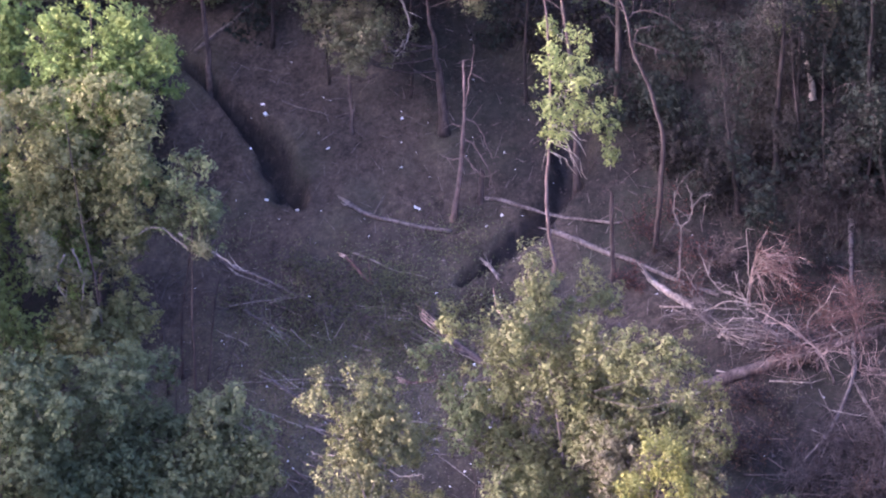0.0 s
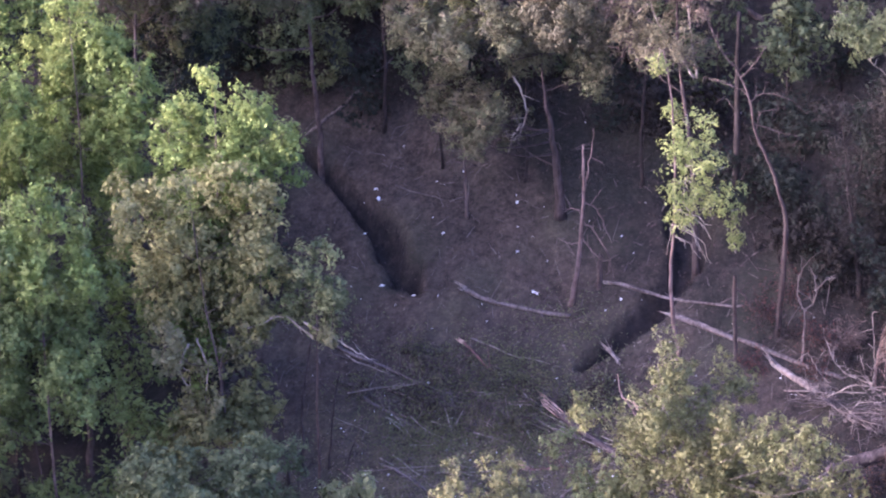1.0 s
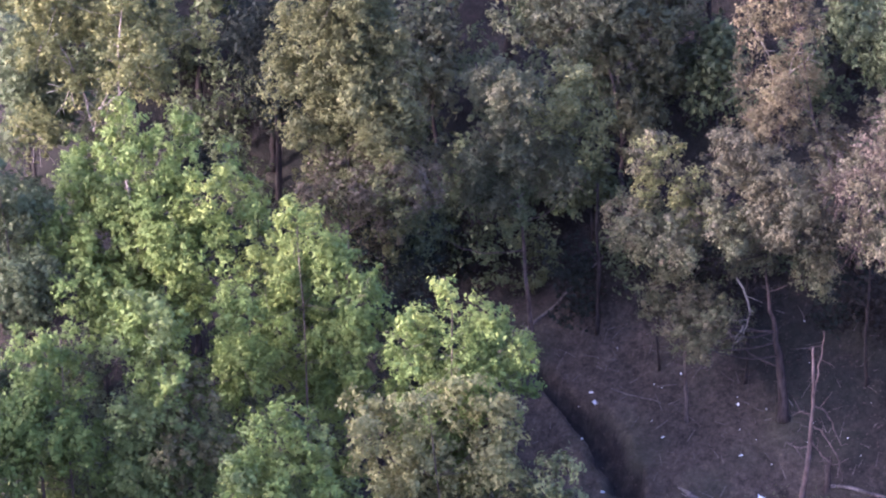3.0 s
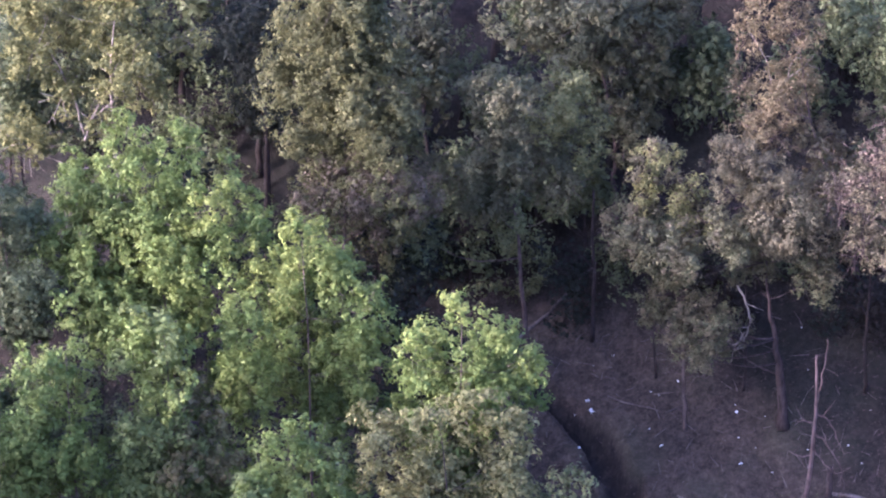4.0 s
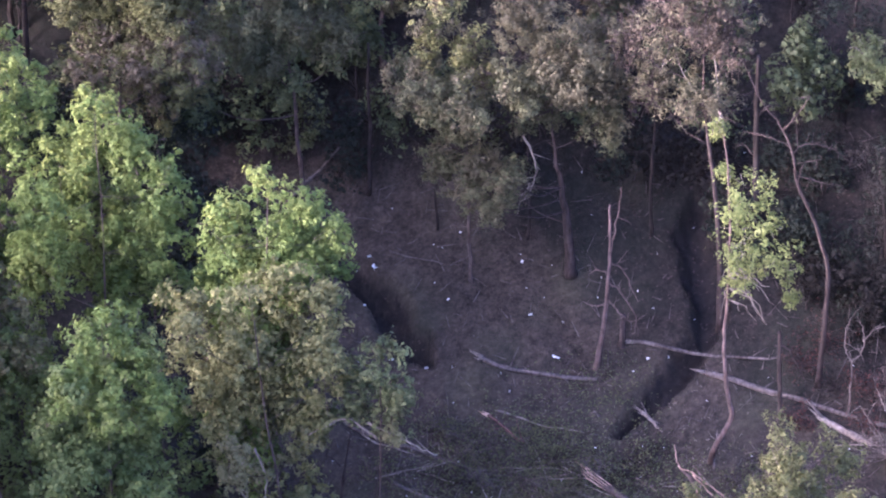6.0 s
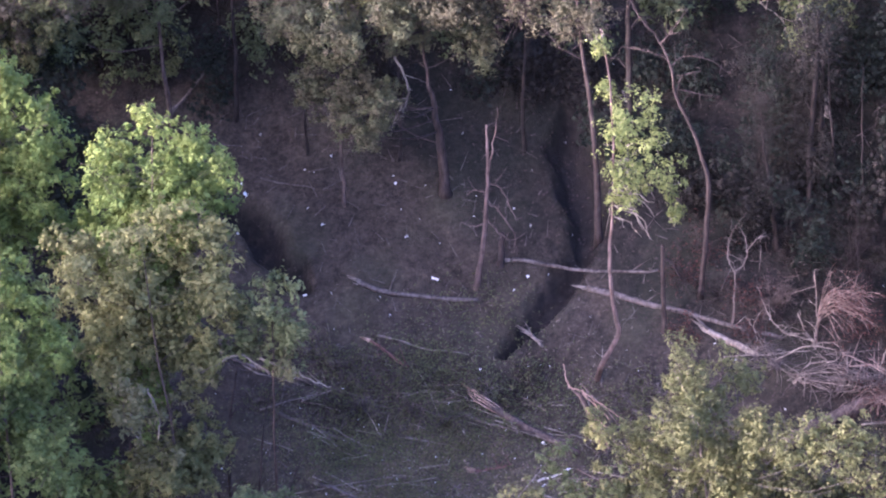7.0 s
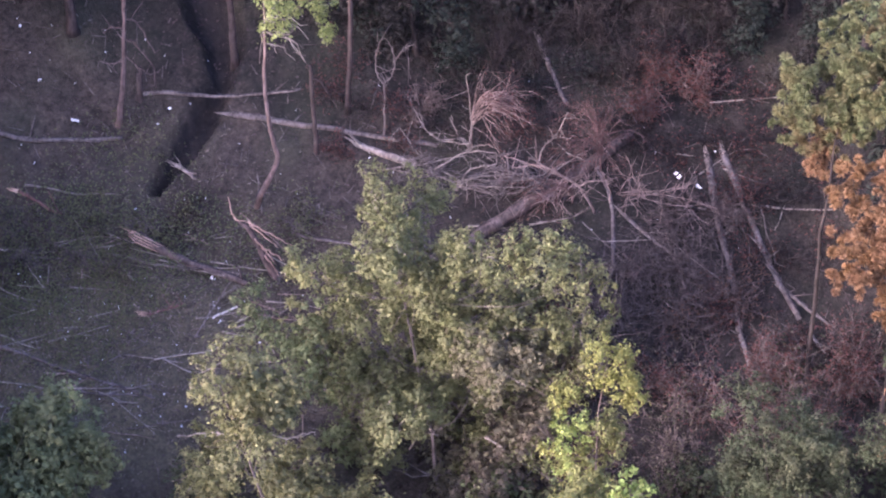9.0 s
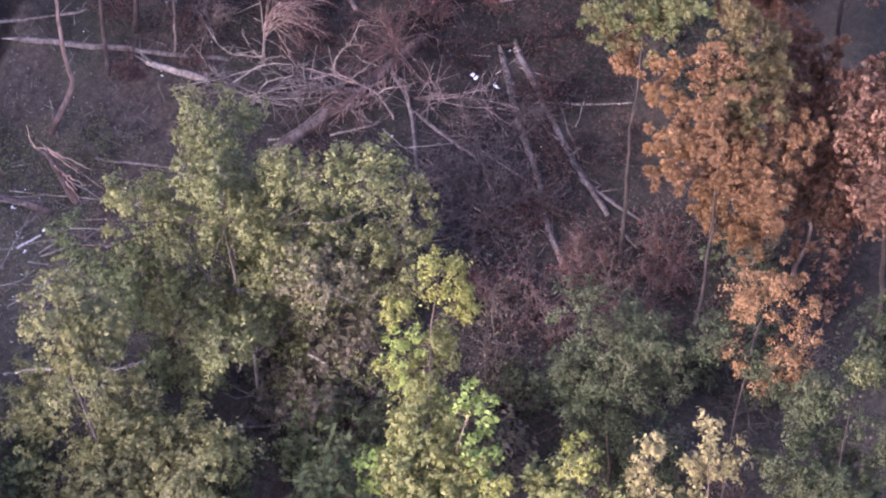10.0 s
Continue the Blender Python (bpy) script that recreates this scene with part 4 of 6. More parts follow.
tree("pine_tree", "tall pine tree with rust-orange dead needles", 23.8, -21.0, "rust",
     [(1.34, 0.6, 14.33, 1.12, 0.96, 'rustolive'), (2.72, 0.5, 13.11, 0.97, 1.13, 'rustolive'), (-0.09, -0.8, 13.78, 1.11, 0.95), (-1.57, -0.14, 13.72, 0.95, 0.7, 'orange'), (-0.71, -0.69, 12.18, 1.32, 1.14), (1.69, -0.33, 11.99, 1.33, 1.17, 'rustolive'), (-0.83, 0.27, 10.31, 0.93, 1.05, 'orange'), (1.31, 0.51, 9.46, 1.53, 1.17), (-1.5, -0.34, 9.47, 0.73, 0.5), (1.18, 0.75, 7.35, 1.15, 0.98, 'orange'), (2.06, -0.91, 8.47, 1.34, 1.18), (1.82, 0.28, 6.06, 1.16, 0.77, 'orange'), (3.27, -0.3, 9.76, 1.12, 1.27)], trunk=0.14, tuft=1, limb='shadebark')
tree("pine_tree", "browned pine tree standing behind a rusty one", 28.5, -19.0, "rustbrown",
     [(1.35, 0.54, 8.39, 1.24, 1.29), (0.81, -0.32, 7.05, 1.35, 1.51), (2.12, -0.54, 6.38, 1.14, 1.73), (1.61, -0.46, 4.17, 1.38, 1.44), (2.09, -1.61, 9.3, 1.02, 1.28), (0.4, -0.15, 3.75, 1.05, 1.31), (0.1, 1.06, 10.58, 1.03, 1.07), (3.41, -0.26, 3.07, 1.06, 1.76)], trunk=0.18, tuft=1)
tree("pine_tree", "green pine tree with rust-tinged lower boughs", 22.8, -16.5, "piney",
     [(-1.31, -0.85, 12.05, 0.73, 0.84), (0.49, 0.27, 10.6, 1.07, 0.98, 'rustolive'), (1.04, -0.89, 12.27, 1.22, 1.05), (-0.71, -0.76, 13.53, 1.21, 0.84), (1.73, -1.69, 13.78, 1.61, 1.05), (-0.01, 0.84, 9.39, 0.7, 0.43, 'rust'), (1.65, 0.66, 13.85, 1.22, 1.27)], trunk=0.11, tuft=1, limb='shadebark')
tree("pine_tree", "browned pine tree at the edge of the clearing", 28.5, -13.5, "rustbrown",
     [(-0.74, 0.29, 8.36, 1.22, 1.09), (0.75, -0.54, 8.07, 1.26, 1.27), (0.14, -0.02, 6.63, 1.27, 1.1), (1.92, 0.22, 5.39, 1.07, 1.33), (-1.34, 1.07, 8.51, 0.89, 0.92, 'rustolive'), (-0.09, -1.08, 10.75, 1.45, 0.95), (-1.34, -0.3, 10.78, 1.25, 0.95, 'rustolive')], trunk=0.15, tuft=1, limb='shadebark')
tree("shrub", "green shrub at the foot of the clearing", -6.0, -17.0, "sage",
     [(0.19, 0.69, 8.28, 0.77, 0.88), (-0.7, 0.17, 6.93, 1.26, 1.01), (1.1, 0.03, 6.44, 1.26, 1.06), (0.07, 0.54, 4.73, 2.05, 1.07)], trunk=0.06)
tree("shrub", "dim green bush in the lower woods", -10.5, -18.5, "sage",
     [(4.41, 1.14, 9.77, 1.14, 1.14), (3.35, 1.23, 7.97, 1.5, 1.38), (5.2, 1.02, 7.53, 1.15, 1.05), (2.68, -0.29, 7.23, 1.75, 1.14)], trunk=0.08)
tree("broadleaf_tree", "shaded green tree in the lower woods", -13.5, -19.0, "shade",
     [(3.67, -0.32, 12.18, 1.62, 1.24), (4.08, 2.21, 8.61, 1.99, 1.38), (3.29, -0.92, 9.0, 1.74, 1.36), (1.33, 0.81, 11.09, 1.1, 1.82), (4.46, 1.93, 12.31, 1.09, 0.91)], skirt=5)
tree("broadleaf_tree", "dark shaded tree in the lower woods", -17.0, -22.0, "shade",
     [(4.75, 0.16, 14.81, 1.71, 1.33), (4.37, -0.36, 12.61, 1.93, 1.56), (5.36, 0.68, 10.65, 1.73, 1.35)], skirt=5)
tree("bare_tree", "tall grey-brown tree with fine dry twigs and few leaves", 5.0, 2.2, "greybrown",
     [(-1.22, -0.72, 15.62, 1.57, 1.21, 'drytwig'), (-2.29, -0.5, 13.16, 1.7, 1.65, 'drytwig'), (-0.27, -0.26, 12.81, 1.24, 1.88, 'drytwig'), (-3.11, 0.81, 9.7, 1.19, 1.19), (-1.01, -1.32, 10.14, 1.4, 0.85), (-3.95, 0.68, 11.83, 0.91, 1.19, 'drytwig')], dens=0.6, leaf=0.07, limb='dimbark', twigs=44, dead=[[(-0.37, -0.06, 8.38), (-1.55, -0.26, 10.26), (-2.51, -0.42, 12.38)], [(-0.26, -0.04, 8.38), (-0.69, -0.12, 11.37), (-1.22, -0.21, 14.32)]])
sapling("sapling_tree", "slender sapling with a bright yellow-green upper crown", 4.45, -4.8, "sapling",
     [(-0.42, -0.74, 16.16, 0.34, 0.61), (0.06, 0.74, 13.22, 0.3, 0.49), (0.92, -0.34, 13.16, 0.98, 0.8), (0.82, 0.33, 11.35, 0.99, 0.76), (0.29, -0.86, 10.3, 0.69, 0.67), (1.45, -0.18, 11.48, 0.73, 0.62), (1.96, 0.17, 9.79, 0.91, 0.72), (1.05, 0.15, 9.96, 0.78, 0.76), (2.67, 0.35, 8.43, 0.3, 0.9), (0.55, -0.62, 9.17, 0.56, 0.31)])

# ---- standing stems of the clearing ----
stem("dead_snag", "bare forked dead trunk standing above a fallen log", -0.08, 0.65, [(0.33, -0.02, 2.75), (0.42, -0.03, 5.3), (0.36, -0.02, 7.5)], 0.125, 0.04, "pinkbark",
     limbs=[[(0.42, -0.03, 5.3), (0.62, -0.03, 6.5), (0.8, -0.05, 8.1)], [(0.38, 0, 4.0), (0.9, 0.1, 3.5), (1.5, 0.1, 2.4), (1.5, 0.1, 1.6)], [(0.36, 0, 3.3), (0.9, -0.1, 2.6), (1.3, -0.2, 2.3)], [(0.4, 0, 4.9), (1.0, 0.2, 4.4), (1.6, 0.2, 3.0)], [(0.36, 0, 3.0), (-0.2, 0, 2.9), (-0.6, 0, 3.1)], [(0.4, 0, 4.4), (-0.1, 0.1, 4.5), (-0.4, 0.1, 4.3)]])
stem("bare_sapling", "thin bare stem under oak boughs", -5.19, 4.51, [(-0.09, 0, 2.1), (-0.18, 0, 4.3), (-0.2, 0.1, 6.0)], 0.08, 0.03, "bark",
     limbs=[[(-0.1, 0, 2.4), (0.5, 0, 2.6), (0.8, 0, 2.5)], [(-0.1, 0, 2.6), (-0.7, 0, 2.7), (-0.9, 0, 2.6)]])
stem("broken_stub", "broken-off upright trunk with a pale top", 7.19, -2.34, [(-0.08, 0, 1.8), (-0.19, 0, 4.15)], 0.10, 0.07, "dimbark", limbs=[[(-0.15, 0, 3.6), (0.3, 0.1, 3.2), (0.9, 0.2, 1.9)]])
stem("stub_trunk", "low broken trunk stub on the bank", 0.95, 1.45, [(0.02, 0, 0.8), (0.05, 0, 1.5)], 0.14, 0.1, "dimbark")
stem("forked_sapling", "bare sapling forked into a loop", 9.9, -2.34, [(0.03, 0, 1.3), (0.06, 0, 2.55)], 0.05, 0.034, "greywood",
     limbs=[[(0.06, 0, 2.5), (-0.25, 0, 3.0), (-0.28, 0, 3.9), (-0.05, 0, 4.5)], [(0.06, 0, 2.5), (0.38, 0, 2.9), (0.45, 0, 3.7), (0.2, 0, 4.4)], [(0.4, 0, 3.4), (0.9, 0.1, 3.9), (1.2, 0.1, 4.0)]])
stem("leaning_tree", "tall thin trunk bending under bare boughs", 8.74, -1.09, [(0.16, 0, 3.3), (0.14, 0, 5.4), (-0.45, 0, 7.4), (-1.18, 0, 9.1), (-1.57, 0, 10.8), (-2.27, 0.1, 12.1)], 0.115, 0.032, "dimbark", cat="tree",
     limbs=[[(-1.3, 0, 9.5), (-0.6, 0.1, 9.3), (0.6, 0.1, 9.0)], [(-1.5, 0, 10.4), (-1.0, 0.2, 10.8), (0.0, 0.3, 10.6), (0.8, 0.3, 10.0)], [(-1.57, 0, 10.8), (-2.4, 0, 11.2), (-3.4, 0.2, 11.3)], [(-1.2, 0, 9.2), (-1.0, 0.1, 10.0), (-0.3, 0.1, 10.2)], [(-2.2, 0, 12.0), (-2.9, 0.1, 12.9), (-3.3, 0.1, 13.9)], [(-1.9, 0, 11.5), (-1.3, 0.1, 12.2), (-0.9, 0.1, 12.9)]])
stem("splintered_trunk", "snapped pinkish-brown trunk leaning over with torn pale fibres", 4.45, -6.75, [(-0.45, 0.1, 1.1), (-0.93, 0.2, 2.2), (-1.45, 0.32, 2.75)], 0.19, 0.035, "pinkbark", limb_wood="rawwood", fuzz=0,
     limbs=[[(-1.4, 0.3, 2.7), (-1.55, 0.36, 3.0), (-1.66, 0.4, 3.7)], [(-0.94, 0.12, 2.62), (-0.2, 0.02, 2.05), (0.7, -0.1, 1.4)], [(-0.92, 0.12, 2.5), (-0.4, 0.05, 1.95), (0.18, 0, 1.32)], [(-1.48, 0.26, 2.8), (-1.2, 0.2, 2.68), (-0.92, 0.12, 2.58)],
            [(-0.4, -0.1, 1.15), (-0.1, -0.16, 0.6), (0.14, -0.16, 0.12)], [(-0.5, -0.06, 1.5), (0.0, -0.12, 1.1), (0.34, -0.12, 0.75)], [(-0.75, -0.02, 1.9), (-0.35, -0.12, 1.3), (0.02, -0.2, 0.7)]])
for k, (x, y, h, r) in enumerate(((-10.2, -6.5, 6.0, 0.09), (-9.1, -6.6, 5.0, 0.06), (-10.6, -7.4, 5.5, 0.07), (-12.3, -7.0, 6.0, 0.10), (-8.0, -8.6, 4.0, 0.05), (-9.6, -9.4, 4.4, 0.05))):
    stem("thin_sapling", "thin upright stem at the edge of the wood", x, y, [(0.25 * math.sin(2.3 * k), 0.1, h * 0.5), (0.7 * math.sin(1.7 * k + 0.6), 0.05, h)], 0.8 * r, r * 0.35, "dimbark", "thin stems at the edge",
         limbs=[[(0, 0, h * 0.6), (0.3, 0.1, h * 0.68), (0.6, 0.1, h * 0.7)], [(0, 0, h * 0.75), (-0.4, 0, h * 0.82), (-0.6, 0, h * 0.83)]])
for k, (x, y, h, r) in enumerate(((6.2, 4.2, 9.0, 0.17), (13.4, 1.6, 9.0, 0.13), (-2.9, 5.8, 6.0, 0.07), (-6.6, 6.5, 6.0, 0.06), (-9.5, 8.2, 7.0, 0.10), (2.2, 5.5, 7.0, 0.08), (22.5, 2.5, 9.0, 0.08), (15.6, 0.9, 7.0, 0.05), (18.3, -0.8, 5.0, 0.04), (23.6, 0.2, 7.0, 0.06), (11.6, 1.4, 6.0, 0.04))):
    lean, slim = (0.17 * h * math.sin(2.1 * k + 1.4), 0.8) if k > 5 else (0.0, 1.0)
    stem("shaded_tree", "slim dark trunk in the shade of the hillside", x, y, [(0.1 * (-1) ** k + 0.3 * lean, 0, h * 0.35), (0.9 * lean, 0.05, h * 0.7), (lean, 0.1, h)], r * slim, r * 0.5 * slim, "shadebark", "trunks behind the clearing",
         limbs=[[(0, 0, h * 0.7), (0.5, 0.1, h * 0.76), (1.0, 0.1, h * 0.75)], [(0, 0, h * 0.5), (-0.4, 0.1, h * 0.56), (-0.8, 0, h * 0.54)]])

# ---- dead brush of the uprooted trees ----
swept_top("dead_treetop", "dead treetop swept over with curling brown branches", 13.05, -3.9, 2.0, (1.0, -0.45, 0.62), 2.9, 30, "pinktwig", "redleaf", 501)
stem("branch_tangle", "curved bare branches rising from a fallen crown", 12.99, -4.01, [(-0.02, 0.01, 0.23), (-0.09, 0.03, 0.44)], 0.05, 0.036, "palewood", limbs=[[(-0.06, 0.02, 0.3), (-0.41, 0.4, 0.68), (-0.65, 0.74, 1.33)], [(0.0, -0.0, 0.44), (-0.97, 0.32, 0.57), (-1.61, 0.53, 0.97), (-2.18, 0.72, 2.18)], [(-0.0, 0.0, 0.23), (-0.91, 0.58, -0.35), (-1.37, 1.02, -0.26)], [(-1.53, 0.5, -0.31), (-2.28, 0.49, 0.59), (-2.77, 0.39, 1.42)], [(-0.06, 0.02, 0.23), (-0.41, 0.2, 0.6), (-1.26, 0.54, 0.52)], [(-0.05, 0.02, 0.37), (-0.01, -0.07, 1.56), (-0.22, -0.08, 3.67)], [(-0.06, 0.02, 0.23), (0.59, -0.01, 0.33), (1.24, -0.04, -0.06)]], cat="dead branches", limb_wood="palewood")
stem("branch_tangle", "stripped grey branches fanned over an uprooted trunk", 12.06, -5.47, [(-0.0, 0.0, 0.14), (-0.0, 0.0, 0.3)], 0.06, 0.042, "palewood", limbs=[[(-0.0, 0.0, 0.27), (1.44, -0.31, -0.71), (3.37, -0.79, -2.11)], [(-0.0, 0.0, 0.27), (0.79, -0.1, -0.37), (1.8, -0.28, -1.7)], [(-0.32, 0.1, 0.41), (0.97, -0.31, 0.74), (2.05, -0.65, 0.87)], [(-0.11, 0.04, 0.14), (0.23, -0.18, -0.75), (0.35, -0.33, -1.23)], [(0.0, -0.0, 0.41), (0.91, -0.52, 0.41), (2.35, -1.21, 0.56)], [(-0.85, 0.28, 0.95), (0.21, -0.13, 1.79), (1.38, -0.56, 1.9)], [(-0.0, 0.0, 0.3), (0.53, -0.22, 1.11), (1.38, -0.54, 1.34)], [(-0.06, 0.02, 0.3), (-0.7, 0.0, 0.82), (-1.19, -0.07, 1.1)], [(0.11, -0.03, 0.27), (1.12, -0.59, 0.08), (2.13, -1.14, 0.29)]], cat="dead branches", limb_wood="palewood")
stem("dead_branch", "long pinkish branch arched over the fallen crowns", 16.95, -7.81, [(-0.02, 0.01, 0.13), (-0.11, 0.04, 0.4)], 0.05, 0.045, "pinktwig", limbs=[[(-0.11, 0.04, 0.4), (-0.6, 0.2, 1.28), (-1.24, 0.41, 1.74), (-2.41, 0.8, 2.27), (-3.37, 1.12, 2.6)], [(-1.24, 0.4, 1.75), (-2.0, 0.6, 2.25), (-3.08, 0.91, 2.14)], [(-0.6, 0.19, 1.28), (-0.29, 0.05, 1.57), (0.55, -0.26, 1.67)]], cat="dead branches", limb_wood="pinktwig")
stem("dead_branch", "thin arched branch hanging from a broken crown", 15.5, -4.94, [(0.03, -0.01, 0.3), (0.11, -0.04, 0.57)], 0.04, 0.035, "palewood", limbs=[[(0.11, -0.04, 0.57), (0.33, -0.09, 0.96), (0.71, -0.2, 1.42), (1.04, -0.29, 2.29)], [(0.32, -0.11, 0.97), (0.73, -0.16, 1.13), (1.18, -0.22, 1.01)]], cat="dead branches", limb_wood="palewood")
swept_top("dead_treetop", "tangled reddish-brown crown of a fallen dead tree", 17.6, -6.3, 1.7, (-0.35, 0.1, 0.85), 2.3, 44, "rosetwig", "redleaf", 502, fan=0.75, droop=0.5)
swept_top("dead_treetop", "low reddish-brown twigs of a fallen crown", 16.2, -7.2, 0.8, (-0.9, 0.35, 0.25), 2.4, 22, "rosetwig", "redleaf", 503, fan=0.6, droop=0.25)
brush("branch_tangle", "heap of broken grey branches round an uprooted trunk", (13.6, -6.0, 0.8), 2.8, 30, "greywood", 23, 0.42, bias=(-0.6, 0.1, 0.25), twigs=2, thick=0.042, fine=1, turbulence=0.75, along=(1.8, -0.8, 0.2))
brush("branch_tangle", "heap of broken pinkish branches", (15.0, -7.4, 0.5), 2.2, 18, "pinktwig", 24, 0.36, bias=(0, 0, 0.25), twigs=3, thick=0.03, arch=0.15, fine=1, turbulence=0.9, along=(1.2, 0.3, 0))
brush("branch_tangle", "long thin curved branches lying down the slope", (17.6, -7.6, 0.5), 3.2, 14, "pinktwig", 26, 0.22, bias=(0.4, -0.5, 0.25), twigs=3, thick=0.024, arch=0.12, fine=1, turbulence=0.8, along=(2.4, -1.0, 0))
brush("branch_tangle", "spread of fallen grey branches on the slope", (11.4, -4.8, 0.4), 2.0, 22, "greywood", 25, 0.45, bias=(-0.5, 0.1, 0.3), twigs=2, thick=0.038, fine=1, turbulence=0.7)
for k, (x, y, s) in enumerate(((19.2, -11.3, 2.3), (17.6, -11.0, 2.0), (18.6, -13.2, 2.2), (20.6, -12.6, 1.9), (16.4, -12.4, 1.9), (21.5, -9.6, 1.6), (19.6, -9.2, 1.7))):
    brush("dry_brush", "thicket of fine bare purplish twigs", (x, y, 0.25), s, 24, "twig", 31 + k, 0.7, group="dry thickets", bias=(0, 0, 0.35), twigs=6, thick=0.022, joined=True)
for k, (x, y, s) in enumerate(((-8.2, -11.0, 1.3), (11.5, -2.0, 1.1))):
    brush("dead_shrub", "leafless pale shrub with fine twigs", (x, y, 0.4), s, 22, ("pinktwig", "twig")[k], 71 + k, 0.9, bias=(0, 0, 0.5), twigs=6, thick=0.02)

for k, (x, y, s, leafy) in enumerate(((14.0, -17.6, 1.9, "redleaf"), (17.0, -18.2, 2.0, "brownish"), (11.8, -16.4, 1.7, "brownish"), (19.5, -18.4, 1.9, "redleaf"), (22.0, -19.0, 1.8, "redleaf"), (15.4, -20.6, 1.9, "dull"), (19.2, -21.4, 1.9, "dull"), (13.0, -20.0, 1.8, "brownish"), (17.5, -16.0, 1.6, "redleaf"), (24.6, -16.4, 1.6, "redleaf"), (9.8, -14.6, 1.6, "brownish"))):
    brush("scrub_bush", "dull brown scrub with thin leaves and twigs", (x, y, 0.4), s, 22, "bark", 81 + k, 0.9, leafy, "scrub under the front trees", bias=(0, 0, 0.55), twigs=5, thick=0.022, joined=True)

scrub_rng = np.random.default_rng(19)
for k in range(36):
    x, y = scrub_rng.uniform(11.5, 28.5), scrub_rng.uniform(-26.5, -15.5)
    if x < 16 and y > -18:
        continue
    brush("scrub_bush", "hazy red-brown scrub of thin twigs and dry leaves", (x, y, 0.3), scrub_rng.uniform(1.3, 2.0), 12, "twig", 181 + k, 0.85, ("redleaf", "brownish", "dull", "rustbrown")[k % 4], "scrub under the front trees", bias=(0, 0, 0.55), twigs=4, thick=0.022, fine=1, joined=True)

for k in range(16):
    x, y = scrub_rng.uniform(12.5, 23.5), scrub_rng.uniform(-15.5, -8.2)
    brush("scrub_bush", "dim brown thicket of twigs and withered leaves", (x, y, 0.2), scrub_rng.uniform(1.2, 1.9), 18, "dimbark", 341 + k, 0.5, ("redleaf", "brownish", "rustbrown")[k % 3], "scrub under the front trees", bias=(0, 0, 0.35), twigs=4, thick=0.024, fine=1, joined=True)

# the dark tones of these thickets hold the shade of the back wood
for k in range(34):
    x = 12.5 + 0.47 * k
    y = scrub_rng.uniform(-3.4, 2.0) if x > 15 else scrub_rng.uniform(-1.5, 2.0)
    brush("shaded_thicket", "dark tangled undergrowth at the back of the clearing", (x, y, 0.3), scrub_rng.uniform(1.0, 1.7), 12, "shadebark", 261 + k, 0.8, ("dusk", "deep")[k % 2], "dark thickets", bias=(0, 0, 0.45), twigs=4, thick=0.024, fine=1, joined=True)

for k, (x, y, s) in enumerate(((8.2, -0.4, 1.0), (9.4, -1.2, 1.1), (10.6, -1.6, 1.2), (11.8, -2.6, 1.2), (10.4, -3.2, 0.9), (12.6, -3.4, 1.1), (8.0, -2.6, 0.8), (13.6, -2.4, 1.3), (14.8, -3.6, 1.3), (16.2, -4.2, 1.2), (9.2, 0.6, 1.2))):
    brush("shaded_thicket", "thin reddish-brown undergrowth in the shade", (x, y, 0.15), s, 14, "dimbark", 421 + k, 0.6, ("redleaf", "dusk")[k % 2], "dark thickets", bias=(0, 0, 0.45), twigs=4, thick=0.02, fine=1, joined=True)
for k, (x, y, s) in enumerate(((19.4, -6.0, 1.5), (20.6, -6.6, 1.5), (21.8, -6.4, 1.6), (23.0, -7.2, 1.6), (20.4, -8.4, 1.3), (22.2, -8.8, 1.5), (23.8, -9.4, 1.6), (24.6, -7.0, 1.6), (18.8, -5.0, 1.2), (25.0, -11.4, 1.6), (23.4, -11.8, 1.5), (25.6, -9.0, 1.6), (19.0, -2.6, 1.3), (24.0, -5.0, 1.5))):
    brush("shaded_thicket", "dark tangled undergrowth at the back of the clearing", (x, y, 0.2), s, 13, "shadebark", 381 + k, 0.45, ("dusk", "redleaf")[k % 2], "dark thickets", bias=(0, 0, 0.35), twigs=4, thick=0.024, fine=1, joined=True)

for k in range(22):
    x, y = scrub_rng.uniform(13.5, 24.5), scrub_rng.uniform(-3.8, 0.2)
    brush("shaded_thicket", "thin upright bare stems in the shade", (x, y, 0.2), scrub_rng.uniform(1.3, 2.0), 13, "shadebark", 461 + k, 1.0, "", "dark thickets", bias=(0, 0, 1.3), twigs=4, thick=0.02, fine=1, turbulence=0.6, joined=True)

for k, (x, y, s) in enumerate(((20.9, -3.2, 1.1), (22.4, -4.6, 1.2), (19.8, -4.6, 1.1), (21.3, -16.4, 1.3), (24.2, -17.6, 1.2))):
    brush("red_shrub", "bushy red-brown shrub with fine dry leaves", (x, y, 0.5), s, 22, "twig", 121 + k, 0.95, "redleaf", "red-brown shrubs", bias=(0, 0, 0.7), twigs=7, thick=0.025, joined=True)

# ---- fallen trunks and sticks ----
log("fallen_log", "weathered bent grey log lying on the slope", [(-4.71, 1.35), (-3.55, 0.95), (-2.2, 0.62), (-0.05, 0.12)], 0.13, 0.1, "greywood")
log("fallen_log", "thin straight fallen trunk bridging the gully", [(1.38, 1.45), (3.72, 0.83), (7.18, 0.17)], 0.1, 0.06, "greywood")
log("fallen_log", "long grey fallen trunk with stripped bark", [(4.34, -0.0), (6.29, -0.89), (8.88, -2.09), (11.75, -3.52)], 0.16, 0.1, "greywood")
